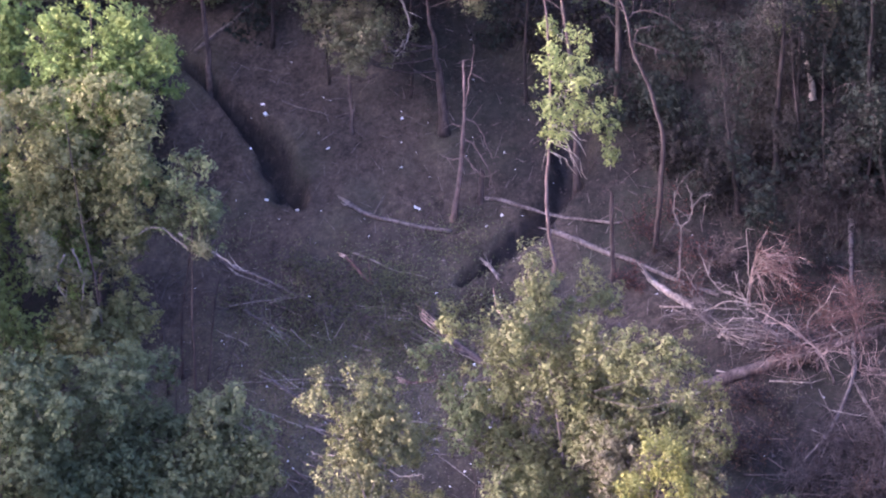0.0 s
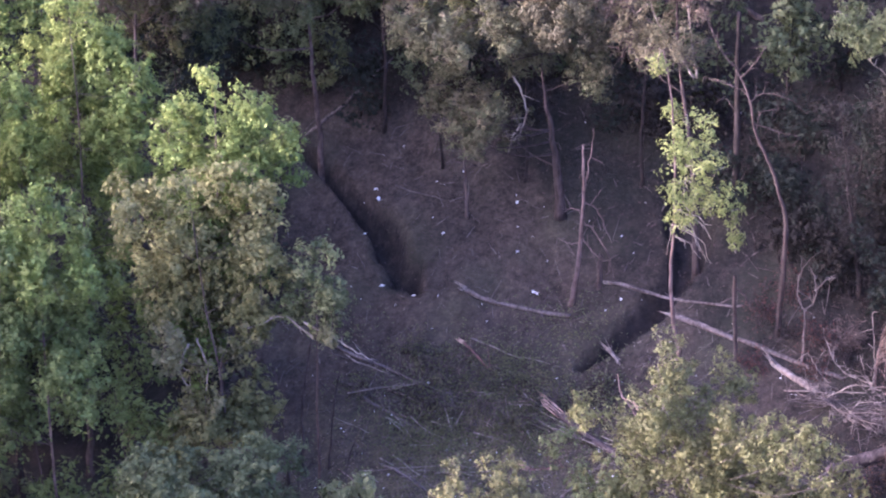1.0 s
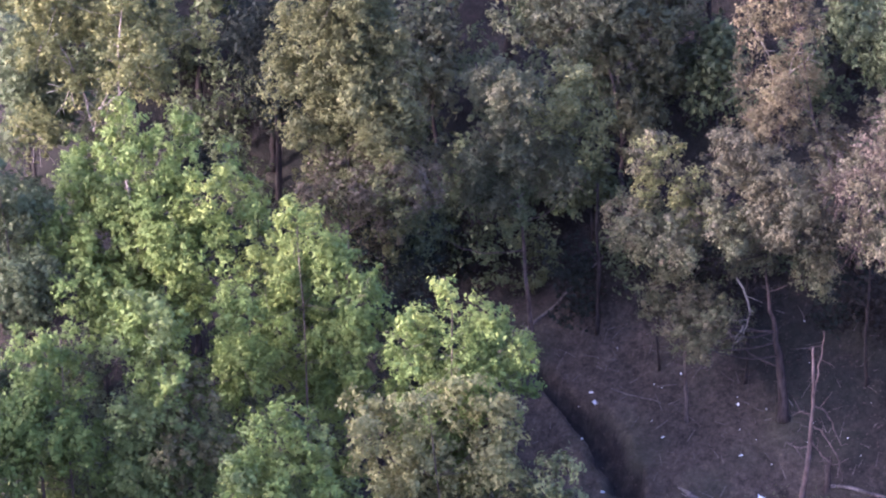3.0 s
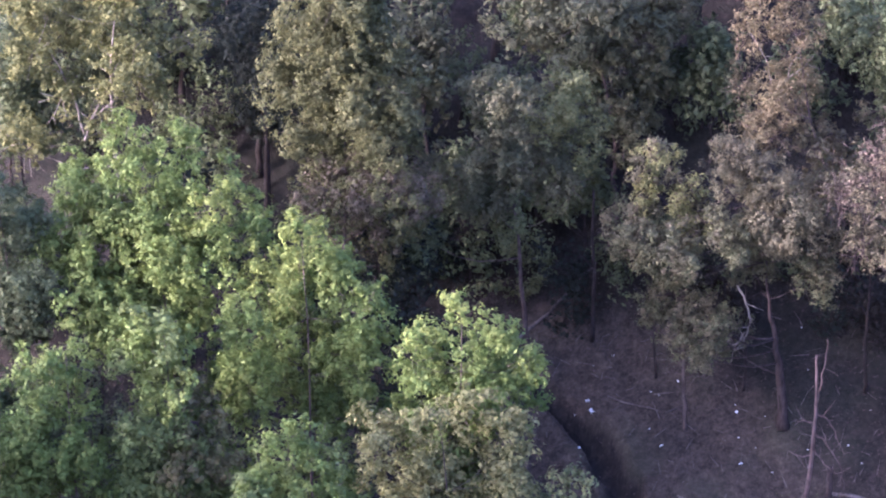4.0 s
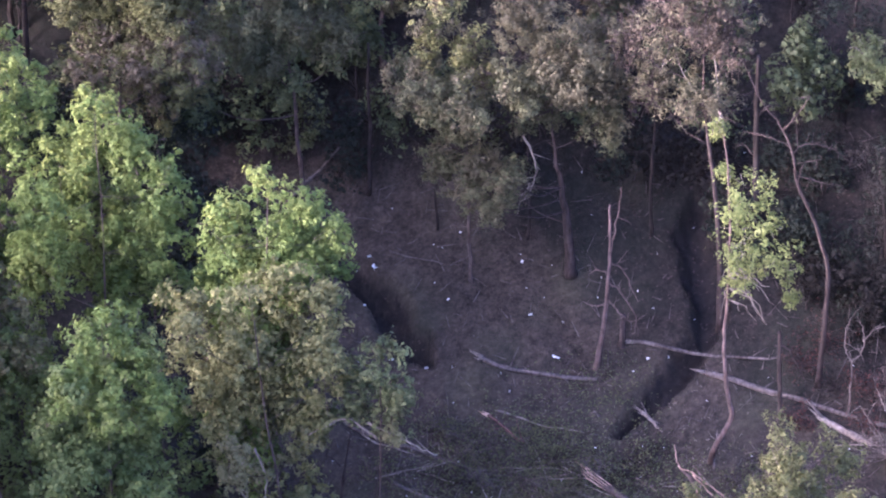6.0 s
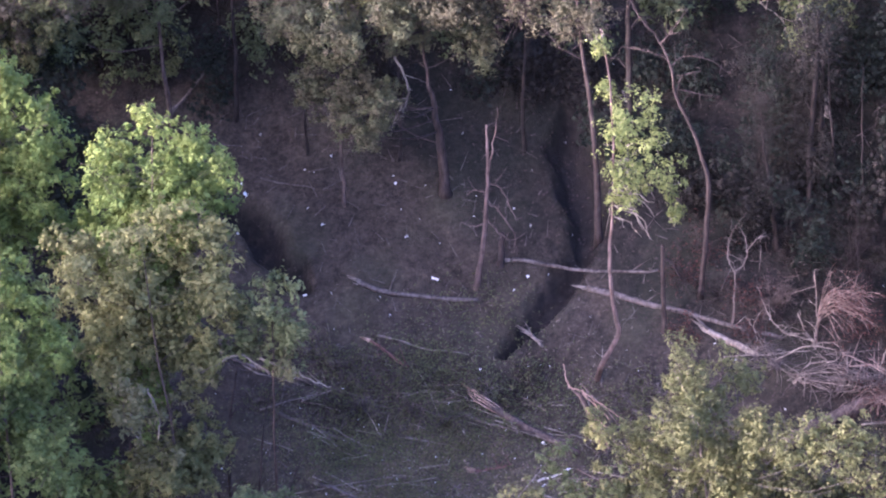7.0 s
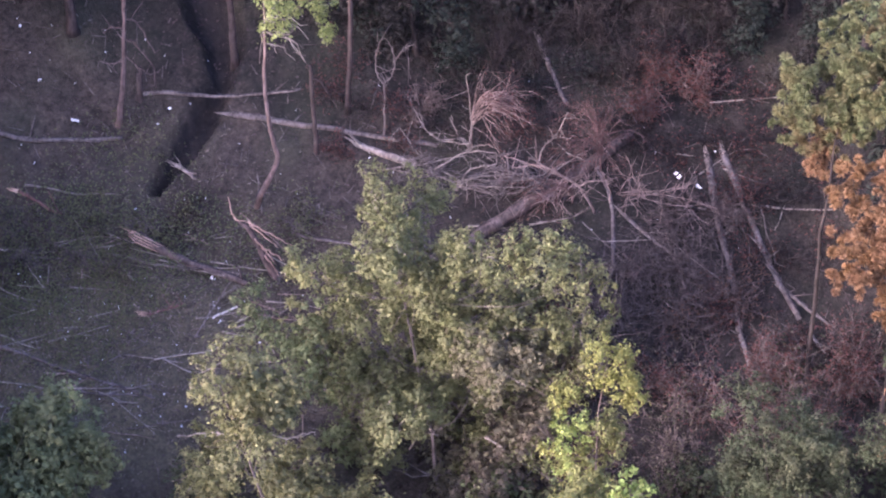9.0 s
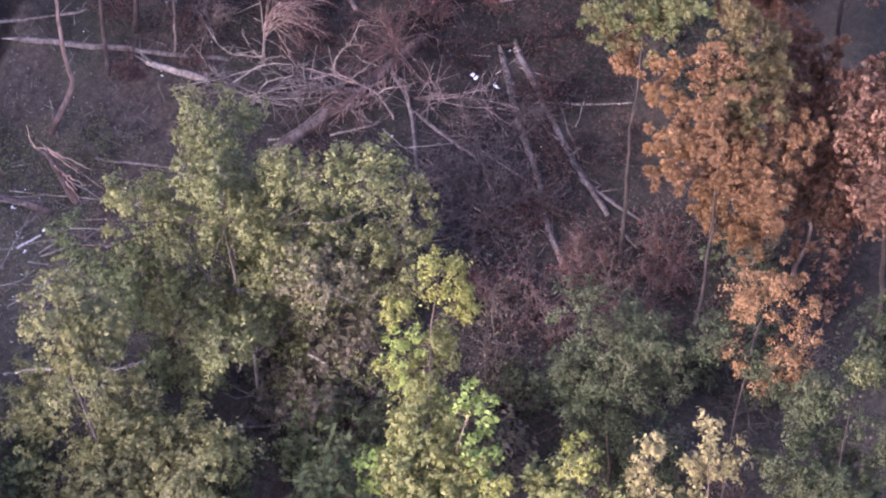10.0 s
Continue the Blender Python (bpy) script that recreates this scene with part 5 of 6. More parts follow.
log("broken_log", "short pale broken log with splintered end", [(8.73, -2.49), (9.76, -3.29), (10.73, -4.07)], 0.14, 0.17, "palewood")
log("fallen_log", "snapped trunk with a raw pinkish break", [(-0.42, -3.93), (0.79, -5.07), (3.4, -7.11)], 0.25, 0.15, "bark", torn=1.3)
log("fallen_branch", "fallen branch beside a snapped trunk", [(-1.44, -4.38), (-0.1, -5.09), (1.29, -5.82)], 0.07, 0.04, "palewood")
log("fallen_branch", "straight pale stick lying by the gully mouth", [(-4.14, -0.71), (-2.55, -1.34), (-0.67, -2.01)], 0.06, 0.03, "palewood")
log("broken_branch", "short reddish broken branch", [(-4.42, -0.86), (-3.69, -1.6), (-3.01, -2.25)], 0.08, 0.06, "redwood")
log("fallen_log", "long thin fallen trunk in the brush", [(-10.06, -0.61), (-8.2, -1.58), (-6.38, -2.43), (-4.7, -3.23)], 0.1, 0.05, "greywood")
log("fallen_branch", "thin fallen branch in the brush", [(-9.8, -0.72), (-8.68, -1.57), (-7.13, -2.24)], 0.05, 0.03, "palewood")
log("fallen_branch", "thin grey branch among leaf litter", [(-8.27, -3.28), (-6.28, -4.47), (-4.1, -5.56)], 0.06, 0.03, "greywood")
log("fallen_log", "dark fallen trunk low on the slope", [(-6.74, -6.62), (-4.37, -8.23), (-1.14, -10.42)], 0.1, 0.06, "greywood")
log("fallen_branch", "grey stick low on the slope", [(-8.23, -3.35), (-6.4, -4.46), (-4.48, -5.6)], 0.06, 0.03, "greywood")
log("fallen_branch", "grey stick half buried in litter", [(-3.93, -9.3), (-2.98, -9.73), (-1.65, -10.26)], 0.06, 0.04, "greywood")
log("broken_branch", "bare white debarked stick", [(1.68, -8.02), (2.19, -7.89), (2.71, -7.71)], 0.06, 0.04, "whitewood")
log("broken_branch", "short red-brown splintered branch", [(-0.68, -7.03), (0.03, -7.02), (0.78, -7.16)], 0.09, 0.05, "redwood")
log("fallen_log", "long debarked grey trunk lying downslope", [(21.76, -6.89), (21.55, -8.36), (21.33, -10.25), (21.28, -11.45), (21.15, -12.85)], 0.16, 0.13, "greywood")
log("fallen_log", "short trunk end lying downslope", [(20.95, -13.48), (20.83, -14.39), (20.82, -15.45)], 0.12, 0.1, "greywood")
log("fallen_log", "second long grey trunk lying downslope", [(22.38, -6.99), (22.59, -9.64), (22.87, -12.03), (23.18, -14.27)], 0.16, 0.12, "greywood")
log("fallen_branch", "forked trunk piece lying downslope", [(22.99, -12.74), (23.64, -13.88), (24.39, -14.93)], 0.09, 0.06, "greywood")
log("fallen_branch", "thin pole lying across two trunks", [(21.9, -8.93), (23.64, -9.58), (25.81, -10.31)], 0.06, 0.04, "palewood")
log("fallen_log", "curved grey branch resting on the litter", [(21.16, -12.8), (20.79, -13.29), (20.02, -13.61), (19.48, -13.55)], 0.08, 0.04, "greywood")
log("fallen_branch", "pale broken stick end by the pines", [(23.4, -14.99), (23.53, -15.47), (23.81, -15.91)], 0.07, 0.05, "palewood")
log("uprooted_trunk", "thick trunk of an uprooted tree", [(11.6, -7.95), (12.87, -7.36), (15.06, -6.7), (19.2, -5.15)], 0.34, 0.24, "bark")
log("fallen_branch", "leaning broken trunk among dead brush", [(16.74, -0.54), (16.93, -1.79), (17.13, -3.13)], 0.12, 0.1, "greywood")
log("fallen_branch", "curved pale branch arching over brush", [(18.05, -8.31), (18.68, -9.42), (19.28, -10.45), (19.34, -11.91)], 0.08, 0.05, "palewood")
log("fallen_log", "sapling bent down over the slope", [(17.51, -6.16), (17.67, -7.43), (17.27, -9.27), (16.86, -10.36), (16.14, -11.31)], 0.1, 0.07, "greywood")
log("broken_branch", "thin broken branch near the back trees", [(-8.55, 5.87), (-7.51, 5.55), (-6.36, 5.2)], 0.05, 0.03, "greywood")
log("fallen_branch", "dead branch lying at the head of the gully", [(-12.7, 8.3), (-11.5, 9.3), (-10.2, 10.6), (-9.6, 11.2)], 0.09, 0.05, "greywood")
log("fallen_branch", "grey branch lying near the oak roots", [(5.61, -5.53), (7.19, -6.29), (8.71, -7.26)], 0.07, 0.05, "greywood")
log("fallen_branch", "thin branch stub on the bank", [(1.84, -1.55), (2.05, -1.78), (2.4, -2.13)], 0.09, 0.07, "palewood")

for k, (x, y, s) in enumerate(((-6.6, -0.9, 1.2), (-3.4, -2.3, 1.5), (-1.9, -3.0, 1.5), (-4.8, -3.2, 1.6), (-3.0, -4.0, 1.5), (-6.4, -2.9, 1.5), (-0.2, -3.4, 1.2), (-8.6, -2.6, 1.5), (1.9, -3.2, 1.1), (5.6, -5.0, 1.3), (-1.2, -4.7, 1.3), (0.7, -4.0, 1.0), (6.2, -4.4, 1.2), (-5.7, -1.8, 1.4))):
    brush("fallen_bough", "fallen leafy bough crushed flat on the slope", (x, y, 0.12), s, 16, ("greywood", "twig", "barklog")[k % 3], 901 + k, 0.14, "weed", "fallen boughs", bias=(0.35, -0.3, 0.1), twigs=5, thick=0.026, fine=1, joined=True)

stick_rng = np.random.default_rng(44)


def fallen_stick(x, y, length, turn, r, wood, label, group):
    """One straight broken stick lying on the litter, one end often propped up, with a side shoot or two."""
    rng = stick_rng
    dx, dy = math.cos(turn) * length, math.sin(turn) * length
    pts = np.array([(u * dx, u * dy, land1(x + u * dx, y + u * dy)) for u in (0, 0.25, 0.5, 0.75, 1)])
    z0 = pts[0, 2]
    base = np.linspace(pts[0, 2], pts[-1, 2], 5)
    base += max(0.0, (pts[:, 2] - base).max())
    pts[:, 2] = base - z0 + r * 0.8 + np.linspace(0, 1, 5) * rng.choice([0.0, 0.04, 0.12])
    pts[1:-1] += rng.normal(0, 0.012 * length, (3, 3)) * (1, 1, 0.3)
    ob = thing("fallen_stick", x, y, z0, label, "stick", group)
    tb = Tubes(5)
    tb.add(spine(pts, 9, rng, 0.006), np.linspace(r, r * 0.55, 9), 0.12, rng)
    part("stem", tb.mesh("stem", WOOD[wood]), ob)
    if length > 1.6:
        for _ in range(2):
            a = pts[rng.integers(2, 5)]
            d = np.array([math.cos(turn + rng.choice([-0.6, 0.6])), math.sin(turn + rng.choice([-0.6, 0.6])), 0.12]) * rng.uniform(0.3, 0.9)
            sh = Tubes(4)
            sh.add([a, a + d * 0.5 + rng.normal(0, 0.03, 3), a + d], [r * 0.5, r * 0.4, 0.008])
            part("side_shoot", sh.mesh("side_shoot", WOOD[wood]), ob)


for k in range(172):
    low = k < 130
    x, y = (stick_rng.uniform(-9, 4.5), stick_rng.uniform(-11.5, -2.8)) if low else (stick_rng.uniform(9, 24), stick_rng.uniform(-13, -3))
    if gully_depth(np.array([x]), np.array([y]))[0] > 0 or (low and y > -4 and x > -1):
        continue
    wood = ("palewood", "greywood", "palewood", "pale_bark", "pale_bark", "pinktwig")[k % 6]
    tint = {"palewood": "pale grey", "greywood": "dull grey", "pale_bark": "bleached pale", "pinktwig": "pinkish"}[wood]
    fallen_stick(x, y, stick_rng.choice([0.8, 1.2, 1.7, 2.4, 3.4], p=[0.28, 0.26, 0.22, 0.15, 0.09]), stick_rng.normal(-0.42, 0.35) if k % 5 else stick_rng.uniform(0, 3.1), stick_rng.uniform(0.022, 0.046), wood, tint + " broken stick lying on the dark leaf litter", "broken sticks")

# ---- filler woods round the clearing ----
def wood_edge(name, label, x, y, height, wide, key, seed):
    rng = np.random.default_rng(seed)
    near = (-34 < x < -8 and -20 < y < 5) or (x > 9 and y > -6)
    # away: out of view, coarse leaves are enough to cast shade
    away = (y < -29.5 and x < 15) or x < -38.5 or y > 25 or (x > 17.5 and y > 0 and x + y > 26) or (y < -18.5 and x < -24) or (x < -32 and y < -10)
    far_back = 17.5 < y <= 25
    dens = 0.95 if away else 0.5 if far_back else 0.2 if near else 0.38
    leaf = 1.1 if away else 0.26 if far_back else 0.11 if near and x > 9 else 0.125 if near or x > 24 else 0.15
    lobes = []
    for k in range(8):
        a = rng.uniform(0, 2 * np.pi)
        h = rng.uniform(0.45, 0.95)
        w = wide * (1.15 - h * 0.7) * rng.uniform(0.3, 0.8)
        lobes.append((w * math.cos(a), w * math.sin(a), height * h, wide * rng.uniform(0.38, 0.55), wide * rng.uniform(0.38, 0.55)))
    tree(name, label, x, y, key, lobes, trunk=0.05 + 0.011 * height, limb="shadebark" if y > 5 or x > 9 else "dimbark", dens=dens, group="woods behind", leaf=leaf, twigs=2)


def undergrowth_shrub(x, y, height, wide, key, seed):
    rng = np.random.default_rng(seed)
    lobes = [(rng.uniform(-0.6, 0.6) * wide, rng.uniform(-0.5, 0.5) * wide, height * h, wide * rng.uniform(0.4, 0.6), height * rng.uniform(0.2, 0.28)) for h in (0.2, 0.3, 0.45, 0.55, 0.7, 0.82)]
    tree("understorey_shrub", "dim leafy shrub in the shade of the woods", x, y, key, lobes, trunk=0.06, limb="shadebark", dens=0.32 if x < -10 else 0.26, group="understorey shrubs", leaf=0.125 if x < 9 or y < -6 else 0.11, twigs=3)


# shrubs of the back wood, its shade put into their near-black leaves
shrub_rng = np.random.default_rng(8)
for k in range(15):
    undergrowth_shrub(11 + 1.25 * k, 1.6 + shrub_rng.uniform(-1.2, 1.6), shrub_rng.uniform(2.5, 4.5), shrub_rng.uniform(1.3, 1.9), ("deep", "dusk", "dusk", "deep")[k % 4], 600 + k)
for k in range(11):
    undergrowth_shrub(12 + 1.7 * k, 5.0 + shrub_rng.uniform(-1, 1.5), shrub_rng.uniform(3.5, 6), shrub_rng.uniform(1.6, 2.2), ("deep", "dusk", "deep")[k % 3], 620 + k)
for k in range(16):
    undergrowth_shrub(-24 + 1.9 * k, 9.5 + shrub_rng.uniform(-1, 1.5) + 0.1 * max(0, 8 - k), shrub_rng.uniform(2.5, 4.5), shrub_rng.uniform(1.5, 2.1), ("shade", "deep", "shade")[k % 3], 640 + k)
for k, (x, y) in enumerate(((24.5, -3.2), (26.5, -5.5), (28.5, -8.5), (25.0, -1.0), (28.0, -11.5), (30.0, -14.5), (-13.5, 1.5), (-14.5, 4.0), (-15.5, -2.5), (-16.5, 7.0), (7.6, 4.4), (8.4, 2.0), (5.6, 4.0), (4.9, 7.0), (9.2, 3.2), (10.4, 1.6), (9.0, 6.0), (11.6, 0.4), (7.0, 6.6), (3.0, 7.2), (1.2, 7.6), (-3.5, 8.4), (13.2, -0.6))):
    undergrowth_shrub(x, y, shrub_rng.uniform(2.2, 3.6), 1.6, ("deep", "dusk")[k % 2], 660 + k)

for k, (x, y, h) in enumerate(((-20.4, -15.0, 4.5), (-18.6, -13.4, 4.5), (-17.2, -11.8, 4.0), (-15.6, -13.2, 4.0), (-22.2, -13.6, 4.5), (-14.4, -11.0, 3.4), (-19.6, -17.4, 4.0), (-16.6, -16.2, 3.6), (-21.4, -11.2, 4.5), (-24.4, -15.4, 4.5), (-26.0, -12.6, 4.5), (-23.6, -10.2, 4.5), (-28.0, -9.6, 5.0), (-13.2, -13.4, 3.0), (-25.1, -2.5, 4.0), (-21.7, -2.2, 3.6), (-23.2, -4.6, 3.6), (-20.2, -4.5, 3.4), (-31.4, 1.8, 4.0), (-33.9, 4.0, 4.0), (-27.5, 1.5, 3.6), (-29.0, -3.5, 4.0))):
    undergrowth_shrub(x, y, h, 2.0, ("mid", "shade", "darkgreen")[k % 3], 800 + k)

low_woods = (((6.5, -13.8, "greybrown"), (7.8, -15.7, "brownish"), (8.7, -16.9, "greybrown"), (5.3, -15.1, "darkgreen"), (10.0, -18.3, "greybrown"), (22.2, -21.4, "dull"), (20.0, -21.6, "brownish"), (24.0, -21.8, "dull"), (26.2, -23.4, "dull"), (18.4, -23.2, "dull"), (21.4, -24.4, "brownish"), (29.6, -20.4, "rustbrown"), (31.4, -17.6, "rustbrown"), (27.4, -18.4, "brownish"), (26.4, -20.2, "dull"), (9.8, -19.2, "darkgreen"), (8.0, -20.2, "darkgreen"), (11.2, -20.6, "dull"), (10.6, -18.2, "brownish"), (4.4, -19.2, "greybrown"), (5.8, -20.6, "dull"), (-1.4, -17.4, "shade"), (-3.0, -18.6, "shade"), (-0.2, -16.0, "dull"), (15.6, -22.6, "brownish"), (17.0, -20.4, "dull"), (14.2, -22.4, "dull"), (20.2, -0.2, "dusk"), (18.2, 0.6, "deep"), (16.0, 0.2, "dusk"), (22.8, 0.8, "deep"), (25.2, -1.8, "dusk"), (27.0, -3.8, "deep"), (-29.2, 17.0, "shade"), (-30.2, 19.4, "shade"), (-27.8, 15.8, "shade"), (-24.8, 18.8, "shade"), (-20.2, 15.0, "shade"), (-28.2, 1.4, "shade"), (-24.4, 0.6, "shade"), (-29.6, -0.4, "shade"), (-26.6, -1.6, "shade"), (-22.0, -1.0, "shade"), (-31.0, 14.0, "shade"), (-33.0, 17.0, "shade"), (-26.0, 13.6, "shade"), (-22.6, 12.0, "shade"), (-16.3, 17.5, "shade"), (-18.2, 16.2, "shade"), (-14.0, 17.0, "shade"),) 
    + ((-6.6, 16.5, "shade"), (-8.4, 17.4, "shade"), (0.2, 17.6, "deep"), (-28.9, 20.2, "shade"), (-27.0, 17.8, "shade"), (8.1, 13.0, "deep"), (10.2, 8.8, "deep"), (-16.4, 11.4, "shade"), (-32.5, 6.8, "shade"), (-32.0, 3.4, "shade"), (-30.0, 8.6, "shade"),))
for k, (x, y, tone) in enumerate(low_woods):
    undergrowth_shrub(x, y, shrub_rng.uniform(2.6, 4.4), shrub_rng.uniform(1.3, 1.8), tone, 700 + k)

# many stand unseen, added to keep sun and sky off the clearing
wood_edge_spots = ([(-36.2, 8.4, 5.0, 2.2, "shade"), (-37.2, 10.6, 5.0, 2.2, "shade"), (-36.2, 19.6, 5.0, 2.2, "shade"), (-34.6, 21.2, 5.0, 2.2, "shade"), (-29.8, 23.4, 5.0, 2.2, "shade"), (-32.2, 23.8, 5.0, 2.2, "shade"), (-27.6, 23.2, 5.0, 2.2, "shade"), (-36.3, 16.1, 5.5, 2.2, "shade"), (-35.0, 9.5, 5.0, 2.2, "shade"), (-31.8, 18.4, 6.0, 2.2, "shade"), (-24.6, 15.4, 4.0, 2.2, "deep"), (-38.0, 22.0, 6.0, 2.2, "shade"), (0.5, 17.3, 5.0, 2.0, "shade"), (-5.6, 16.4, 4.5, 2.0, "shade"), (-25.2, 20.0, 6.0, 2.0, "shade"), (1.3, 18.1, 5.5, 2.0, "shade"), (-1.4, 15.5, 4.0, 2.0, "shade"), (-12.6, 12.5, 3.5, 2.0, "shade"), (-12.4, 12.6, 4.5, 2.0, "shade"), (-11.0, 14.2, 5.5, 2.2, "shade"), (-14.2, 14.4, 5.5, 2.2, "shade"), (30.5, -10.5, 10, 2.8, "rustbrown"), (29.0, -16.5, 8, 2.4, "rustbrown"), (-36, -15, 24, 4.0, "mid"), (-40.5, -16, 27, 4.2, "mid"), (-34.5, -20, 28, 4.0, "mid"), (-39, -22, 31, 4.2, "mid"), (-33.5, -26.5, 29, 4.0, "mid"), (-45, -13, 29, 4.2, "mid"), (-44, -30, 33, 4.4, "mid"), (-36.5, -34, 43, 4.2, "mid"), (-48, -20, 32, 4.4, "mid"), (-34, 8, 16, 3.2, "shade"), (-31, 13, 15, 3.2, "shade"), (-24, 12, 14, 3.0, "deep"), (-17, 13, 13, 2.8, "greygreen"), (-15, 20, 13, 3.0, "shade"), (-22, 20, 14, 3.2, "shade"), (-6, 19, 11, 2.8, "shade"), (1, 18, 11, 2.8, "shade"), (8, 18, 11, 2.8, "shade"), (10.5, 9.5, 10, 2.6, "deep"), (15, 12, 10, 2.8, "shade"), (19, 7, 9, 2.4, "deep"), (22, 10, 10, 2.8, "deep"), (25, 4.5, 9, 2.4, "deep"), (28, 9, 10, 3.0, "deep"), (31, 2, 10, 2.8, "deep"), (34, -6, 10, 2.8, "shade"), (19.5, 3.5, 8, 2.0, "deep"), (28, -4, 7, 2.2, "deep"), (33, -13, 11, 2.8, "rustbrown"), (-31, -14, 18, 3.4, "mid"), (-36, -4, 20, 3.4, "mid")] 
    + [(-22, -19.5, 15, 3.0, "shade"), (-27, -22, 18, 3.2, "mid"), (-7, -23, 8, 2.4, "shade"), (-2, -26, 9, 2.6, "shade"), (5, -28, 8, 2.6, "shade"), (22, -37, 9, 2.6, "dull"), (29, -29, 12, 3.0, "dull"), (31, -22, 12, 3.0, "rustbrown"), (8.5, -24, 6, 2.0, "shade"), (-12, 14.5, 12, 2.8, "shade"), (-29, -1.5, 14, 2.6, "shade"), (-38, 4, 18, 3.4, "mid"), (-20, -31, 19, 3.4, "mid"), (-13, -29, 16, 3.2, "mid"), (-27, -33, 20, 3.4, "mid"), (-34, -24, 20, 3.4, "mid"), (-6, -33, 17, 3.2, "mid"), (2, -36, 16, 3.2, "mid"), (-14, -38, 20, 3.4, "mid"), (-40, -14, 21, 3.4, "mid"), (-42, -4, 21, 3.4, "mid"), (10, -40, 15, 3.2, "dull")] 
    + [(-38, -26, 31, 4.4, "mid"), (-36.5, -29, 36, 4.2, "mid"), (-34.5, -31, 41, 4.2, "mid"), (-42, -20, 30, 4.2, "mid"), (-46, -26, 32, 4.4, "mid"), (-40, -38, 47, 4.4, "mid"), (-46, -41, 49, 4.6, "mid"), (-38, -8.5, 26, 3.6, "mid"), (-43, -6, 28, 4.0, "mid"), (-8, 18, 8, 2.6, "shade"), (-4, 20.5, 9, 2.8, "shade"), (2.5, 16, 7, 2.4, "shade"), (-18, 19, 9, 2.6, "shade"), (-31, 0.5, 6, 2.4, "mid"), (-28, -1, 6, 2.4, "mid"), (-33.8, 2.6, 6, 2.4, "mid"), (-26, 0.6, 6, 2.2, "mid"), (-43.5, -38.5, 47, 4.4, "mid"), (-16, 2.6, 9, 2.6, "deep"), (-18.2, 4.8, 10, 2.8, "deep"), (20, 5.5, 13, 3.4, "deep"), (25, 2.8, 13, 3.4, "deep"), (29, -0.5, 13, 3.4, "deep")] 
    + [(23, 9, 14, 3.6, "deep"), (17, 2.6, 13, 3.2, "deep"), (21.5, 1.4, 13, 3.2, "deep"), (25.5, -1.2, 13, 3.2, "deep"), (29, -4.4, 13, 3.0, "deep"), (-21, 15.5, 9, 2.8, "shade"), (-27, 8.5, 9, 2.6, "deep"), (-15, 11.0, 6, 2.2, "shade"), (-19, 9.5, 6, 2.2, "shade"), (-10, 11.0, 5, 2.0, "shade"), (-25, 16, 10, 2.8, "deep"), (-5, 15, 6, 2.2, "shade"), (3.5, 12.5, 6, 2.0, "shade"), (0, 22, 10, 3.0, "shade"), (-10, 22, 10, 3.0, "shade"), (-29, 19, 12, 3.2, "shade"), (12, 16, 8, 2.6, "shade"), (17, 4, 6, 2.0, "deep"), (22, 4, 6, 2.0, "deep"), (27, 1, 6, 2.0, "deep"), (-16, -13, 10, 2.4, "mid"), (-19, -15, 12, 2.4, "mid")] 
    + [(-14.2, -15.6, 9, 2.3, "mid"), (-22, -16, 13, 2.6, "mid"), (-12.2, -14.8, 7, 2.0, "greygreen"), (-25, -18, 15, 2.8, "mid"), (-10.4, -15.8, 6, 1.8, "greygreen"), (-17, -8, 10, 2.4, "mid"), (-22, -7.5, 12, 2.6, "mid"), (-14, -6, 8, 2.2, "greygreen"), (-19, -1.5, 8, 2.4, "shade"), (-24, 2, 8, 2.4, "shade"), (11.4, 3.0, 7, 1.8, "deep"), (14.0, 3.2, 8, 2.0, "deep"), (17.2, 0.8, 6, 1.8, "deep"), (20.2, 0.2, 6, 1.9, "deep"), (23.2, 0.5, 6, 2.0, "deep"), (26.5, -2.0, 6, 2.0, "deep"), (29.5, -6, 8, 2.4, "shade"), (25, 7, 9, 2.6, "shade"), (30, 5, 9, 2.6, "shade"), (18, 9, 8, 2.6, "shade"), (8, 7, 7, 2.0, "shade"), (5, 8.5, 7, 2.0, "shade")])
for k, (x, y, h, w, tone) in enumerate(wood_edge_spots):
    wood_edge("filler_tree", "filler tree of the surrounding wood, some unseen and added for shade", x, y, h, w, tone, 300 + k)

# ---- litter on the slope ----
def scrap(x, y, size, seed):
    """A crumpled white scrap."""
    rng = np.random.default_rng(seed)
    bm = bmesh.new()
    bmesh.ops.create_grid(bm, x_segments=4, y_segments=4, size=size)
    turn = Euler((rng.uniform(-0.7, 0.7), rng.uniform(-0.7, 0.7), rng.uniform(0, 6))).to_matrix()
    for v in bm.verts:
        v.co = turn @ Vector((v.co.x * rng.uniform(0.5, 1.1), v.co.y * rng.uniform(0.4, 0.9), rng.normal(0, size * 0.3)))
    low = min(v.co.z for v in bm.verts)
    me = bpy.data.meshes.new("scrap")
    bmesh.ops.solidify(bm, geom=bm.faces[:], thickness=0.012)
    bm.to_mesh(me), bm.free()
    me.materials.append(SCRAP)
    ob = new("litter_scrap", me)
    ob.location = (x, y, land1(x, y) - low * 0.6)
    tagged(ob, "crumpled white scrap lying on the dark soil", "litter", "white scraps on the slope")


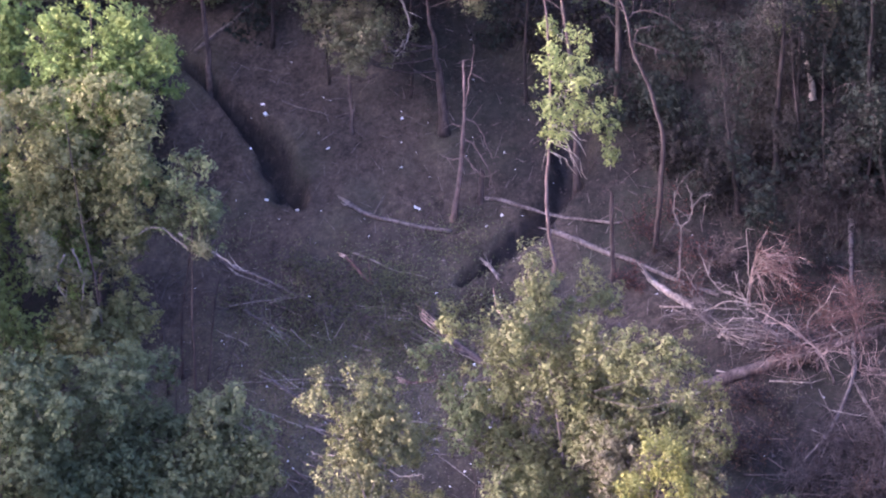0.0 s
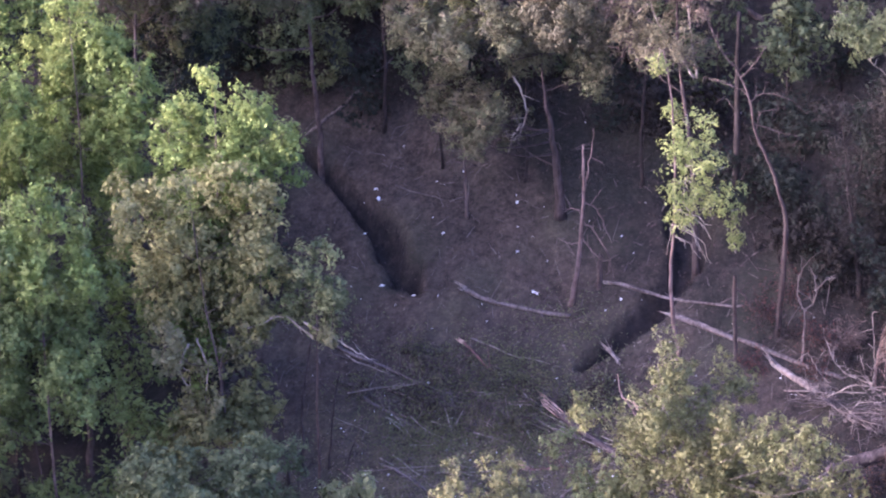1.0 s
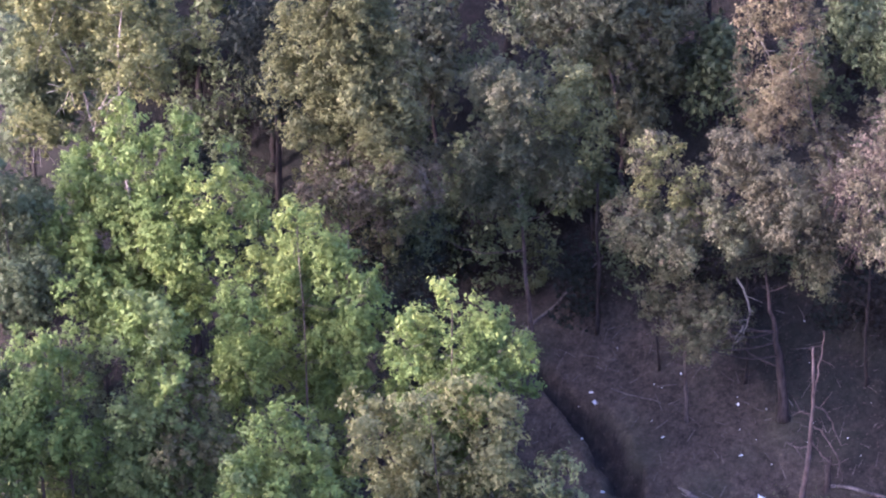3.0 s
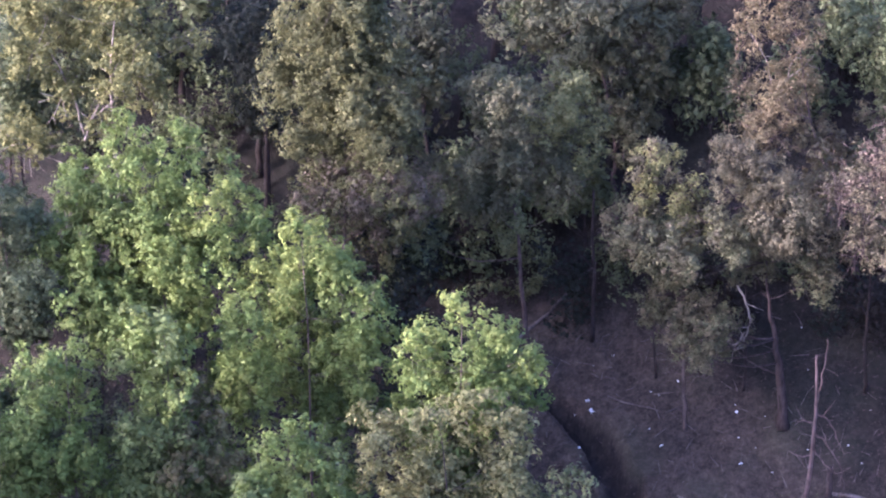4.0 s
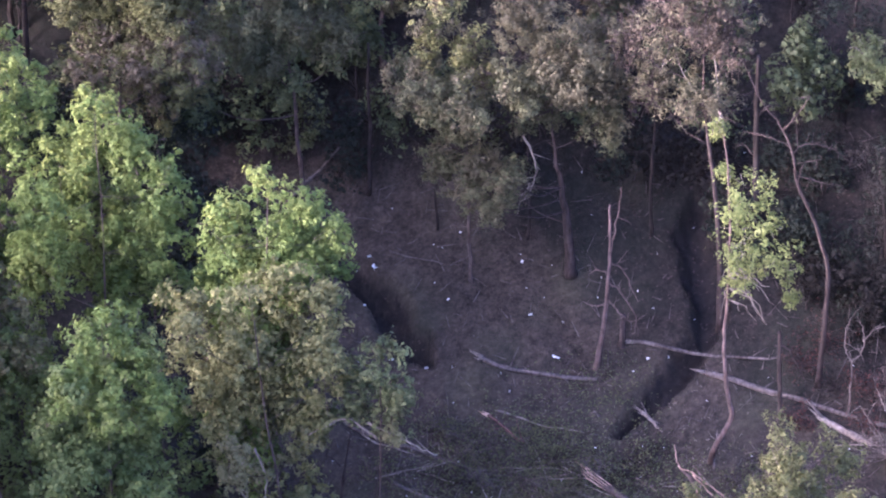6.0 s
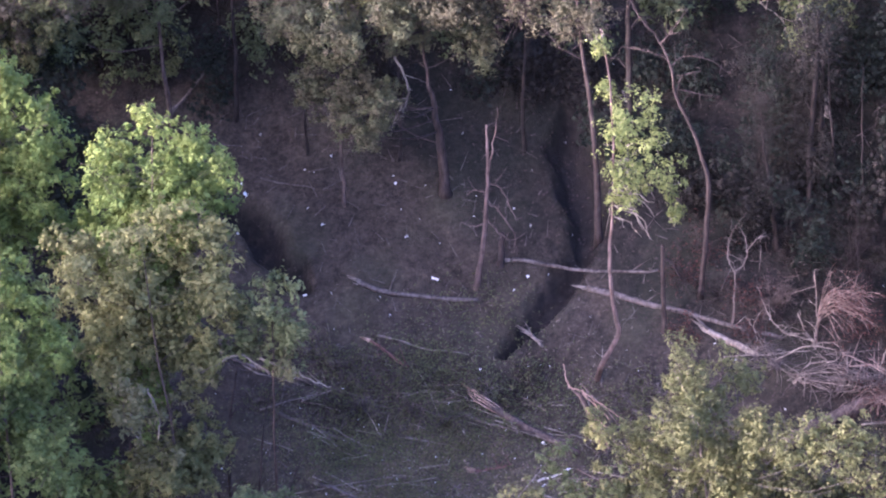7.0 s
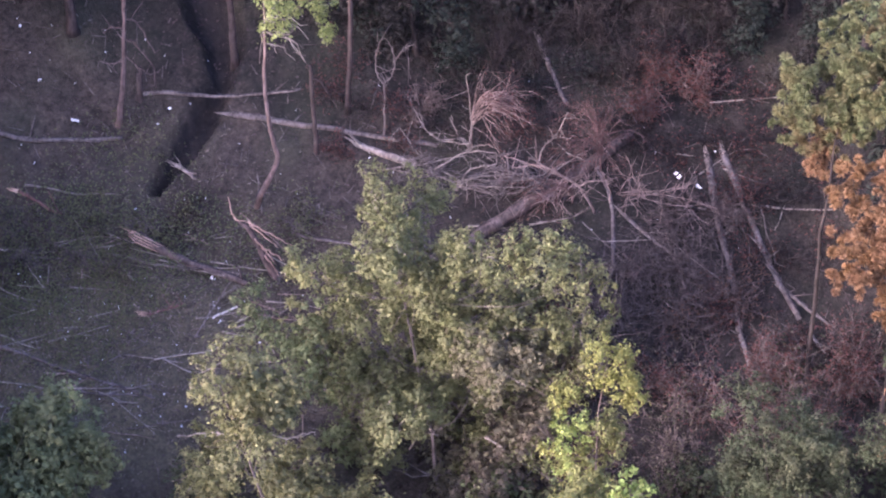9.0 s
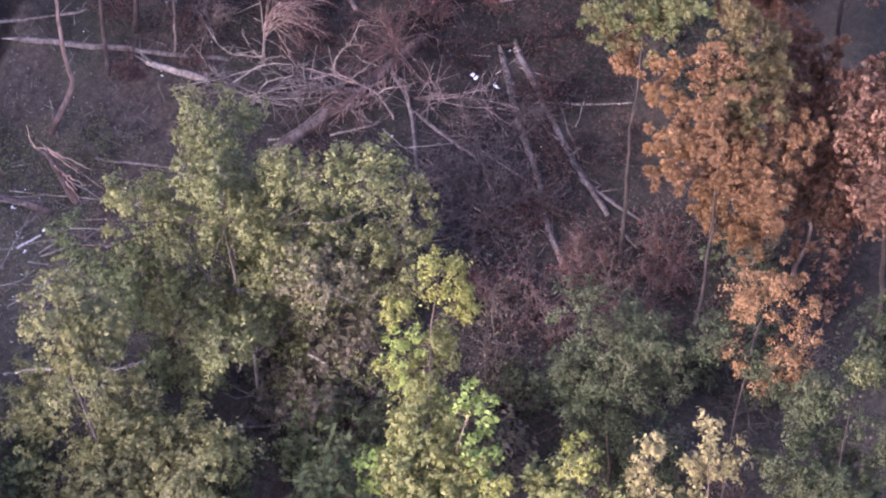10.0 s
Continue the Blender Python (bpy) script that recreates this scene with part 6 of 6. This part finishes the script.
spots = [(-1.71, 1.17), (2.01, 0.74), (1.41, 0.32), (2.13, -6.4), (2.04, -7.6), (3.02, -7.69), (-6.95, 1.33), (-8.41, 1.85), (-3.09, 4.95), (-2.75, 2.89), (20.47, -7.24), (21.09, -7.98), (21.65, -14.5),
         (2.93, -7.64), (1.9, -7.47), (2.06, -6.29), (-1.65, -6.49), (-3.6, 0.08), (6.48, -7.88), (-9.4, 5.75), (-9.2, 5.4), (-9.56, 4.01), (-11.6, 6.7), (-8.51, 7.6), (-5.65, 6.31), (-6.12, 3.84)]
srng = np.random.default_rng(77)
for k, (x, y) in enumerate(spots):
    scrap(x, y, (0.15 if k in (0, 7, 10, 11, 13, 19, 20) else 0.075) * srng.uniform(0.65, 1.15), 400 + k)
for k in range(250):
    x, y = (srng.uniform(-11, 23), srng.uniform(-13, 9)) if k < 150 else (srng.uniform(-9.5, 4.5), srng.uniform(-12.5, -2.5))
    if x > 8 and y > 0:
        continue
    scrap(x, y, srng.uniform(0.018, 0.045) * (1.0 if k < 150 else 1.35), 500 + k)

# ---- ground cover ----
crng = np.random.default_rng(91)
n = 18000
cx, cy = crng.uniform(-16, 27, n), crng.uniform(-18, 11, n)
v, f = leaves(np.stack([cx, cy, land(cx, cy) + 0.03], -1), np.tile([0, -0.3, 1.0], (n, 1)), 0.065, crng, 0.9)
tagged(new("leaf_litter", mesh_of("leaf_litter", v, f, LEAF["litter"])), "brown fallen leaves scattered over the soil", "leaf litter", kind="stuff")
n = 5000
clump = crng.integers(0, 110, n)
cx = crng.normal(-3.0, 4.4, 110)[clump] + crng.normal(0, 0.9, n)
cy = crng.normal(-7.6, 2.6, 110)[clump] + crng.normal(0, 0.7, n)
v, f = leaves(np.stack([cx, cy, land(cx, cy) + 0.04], -1), np.tile([0, -0.3, 1.0], (n, 1)), 0.045, crng, 0.9)
tagged(new("dry_leaves", mesh_of("dry_leaves", v, f, LEAF["drylitter"])), "pale dry leaves and chips among the fallen sticks", "leaf litter", kind="stuff")
n = 11000
clump = crng.integers(0, 70, n)
cx = crng.normal(-3.0, 3.4, 70)[clump] + crng.normal(0, 0.9, n)
cy = crng.normal(-4.6, 2.2, 70)[clump] + crng.normal(0, 0.6, n)
h = crng.uniform(0.03, 0.22, n)
v, f = leaves(np.stack([cx, cy, land(cx, cy) + h], -1), np.tile([0, -0.2, 0.8], (n, 1)), 0.058, crng, 0.7)
st = Tubes(3)
for a, b, c in zip(cx[:1500], cy[:1500], h[:1500]):
    z = land1(a, b)
    st.add([(a, b, z - 0.03), (a + 0.03, b, z + c)], [0.006, 0.004])
weeds = tagged(new("undergrowth", mesh_of("undergrowth", v, f, LEAF["weed"])), "low green weeds over the fallen brush", "undergrowth", kind="stuff")
part("weed_stalk", st.mesh("weed_stems", WOOD["twig"]), weeds, kind="stuff")
st = Tubes(4)
for k in range(1500):
    x, y = (crng.uniform(-13, 25), crng.uniform(-15, 9)) if k < 1100 else (crng.normal(-2, 4), crng.normal(-6, 2.5))
    a, ln = crng.uniform(0, np.pi), crng.uniform(0.15, 0.9)
    dx, dy = math.cos(a) * ln / 2, math.sin(a) * ln / 2
    ends = [(x - dx, y - dy), (x + dx, y + dy)]
    if gully_depth(np.array([p[0] for p in ends]), np.array([p[1] for p in ends])).max() > 0.02:
        continue
    st.add([(p, q, land1(p, q) + 0.03 + crng.uniform(0, 0.05)) for p, q in ends], [crng.uniform(0.01, 0.032), 0.008])
tagged(new("fallen_twigs", st.mesh("fallen_twigs", WOOD["greywood"])), "grey twigs and sticks scattered over the slope", "twigs", kind="stuff")

st = Tubes(4)
for k in range(1500):
    x, y = crng.normal(-2.5, 4.4), crng.normal(-6.8, 3.0)
    a, ln = crng.uniform(0, np.pi), crng.uniform(0.03, 0.13) * crng.choice([1, 1, 1, 2])
    dx, dy = math.cos(a) * ln / 2, math.sin(a) * ln / 2
    st.add([(p, q, land1(p, q) + 0.02 + crng.uniform(0, 0.04)) for p, q in ((x - dx, y - dy), (x + dx, y + dy))], [crng.uniform(0.012, 0.03), 0.01])
tagged(new("wood_splinters", st.mesh("wood_splinters", WOOD["palewood"])), "pale splinters of broken wood strewn over the lower slope", "splinters", kind="stuff")
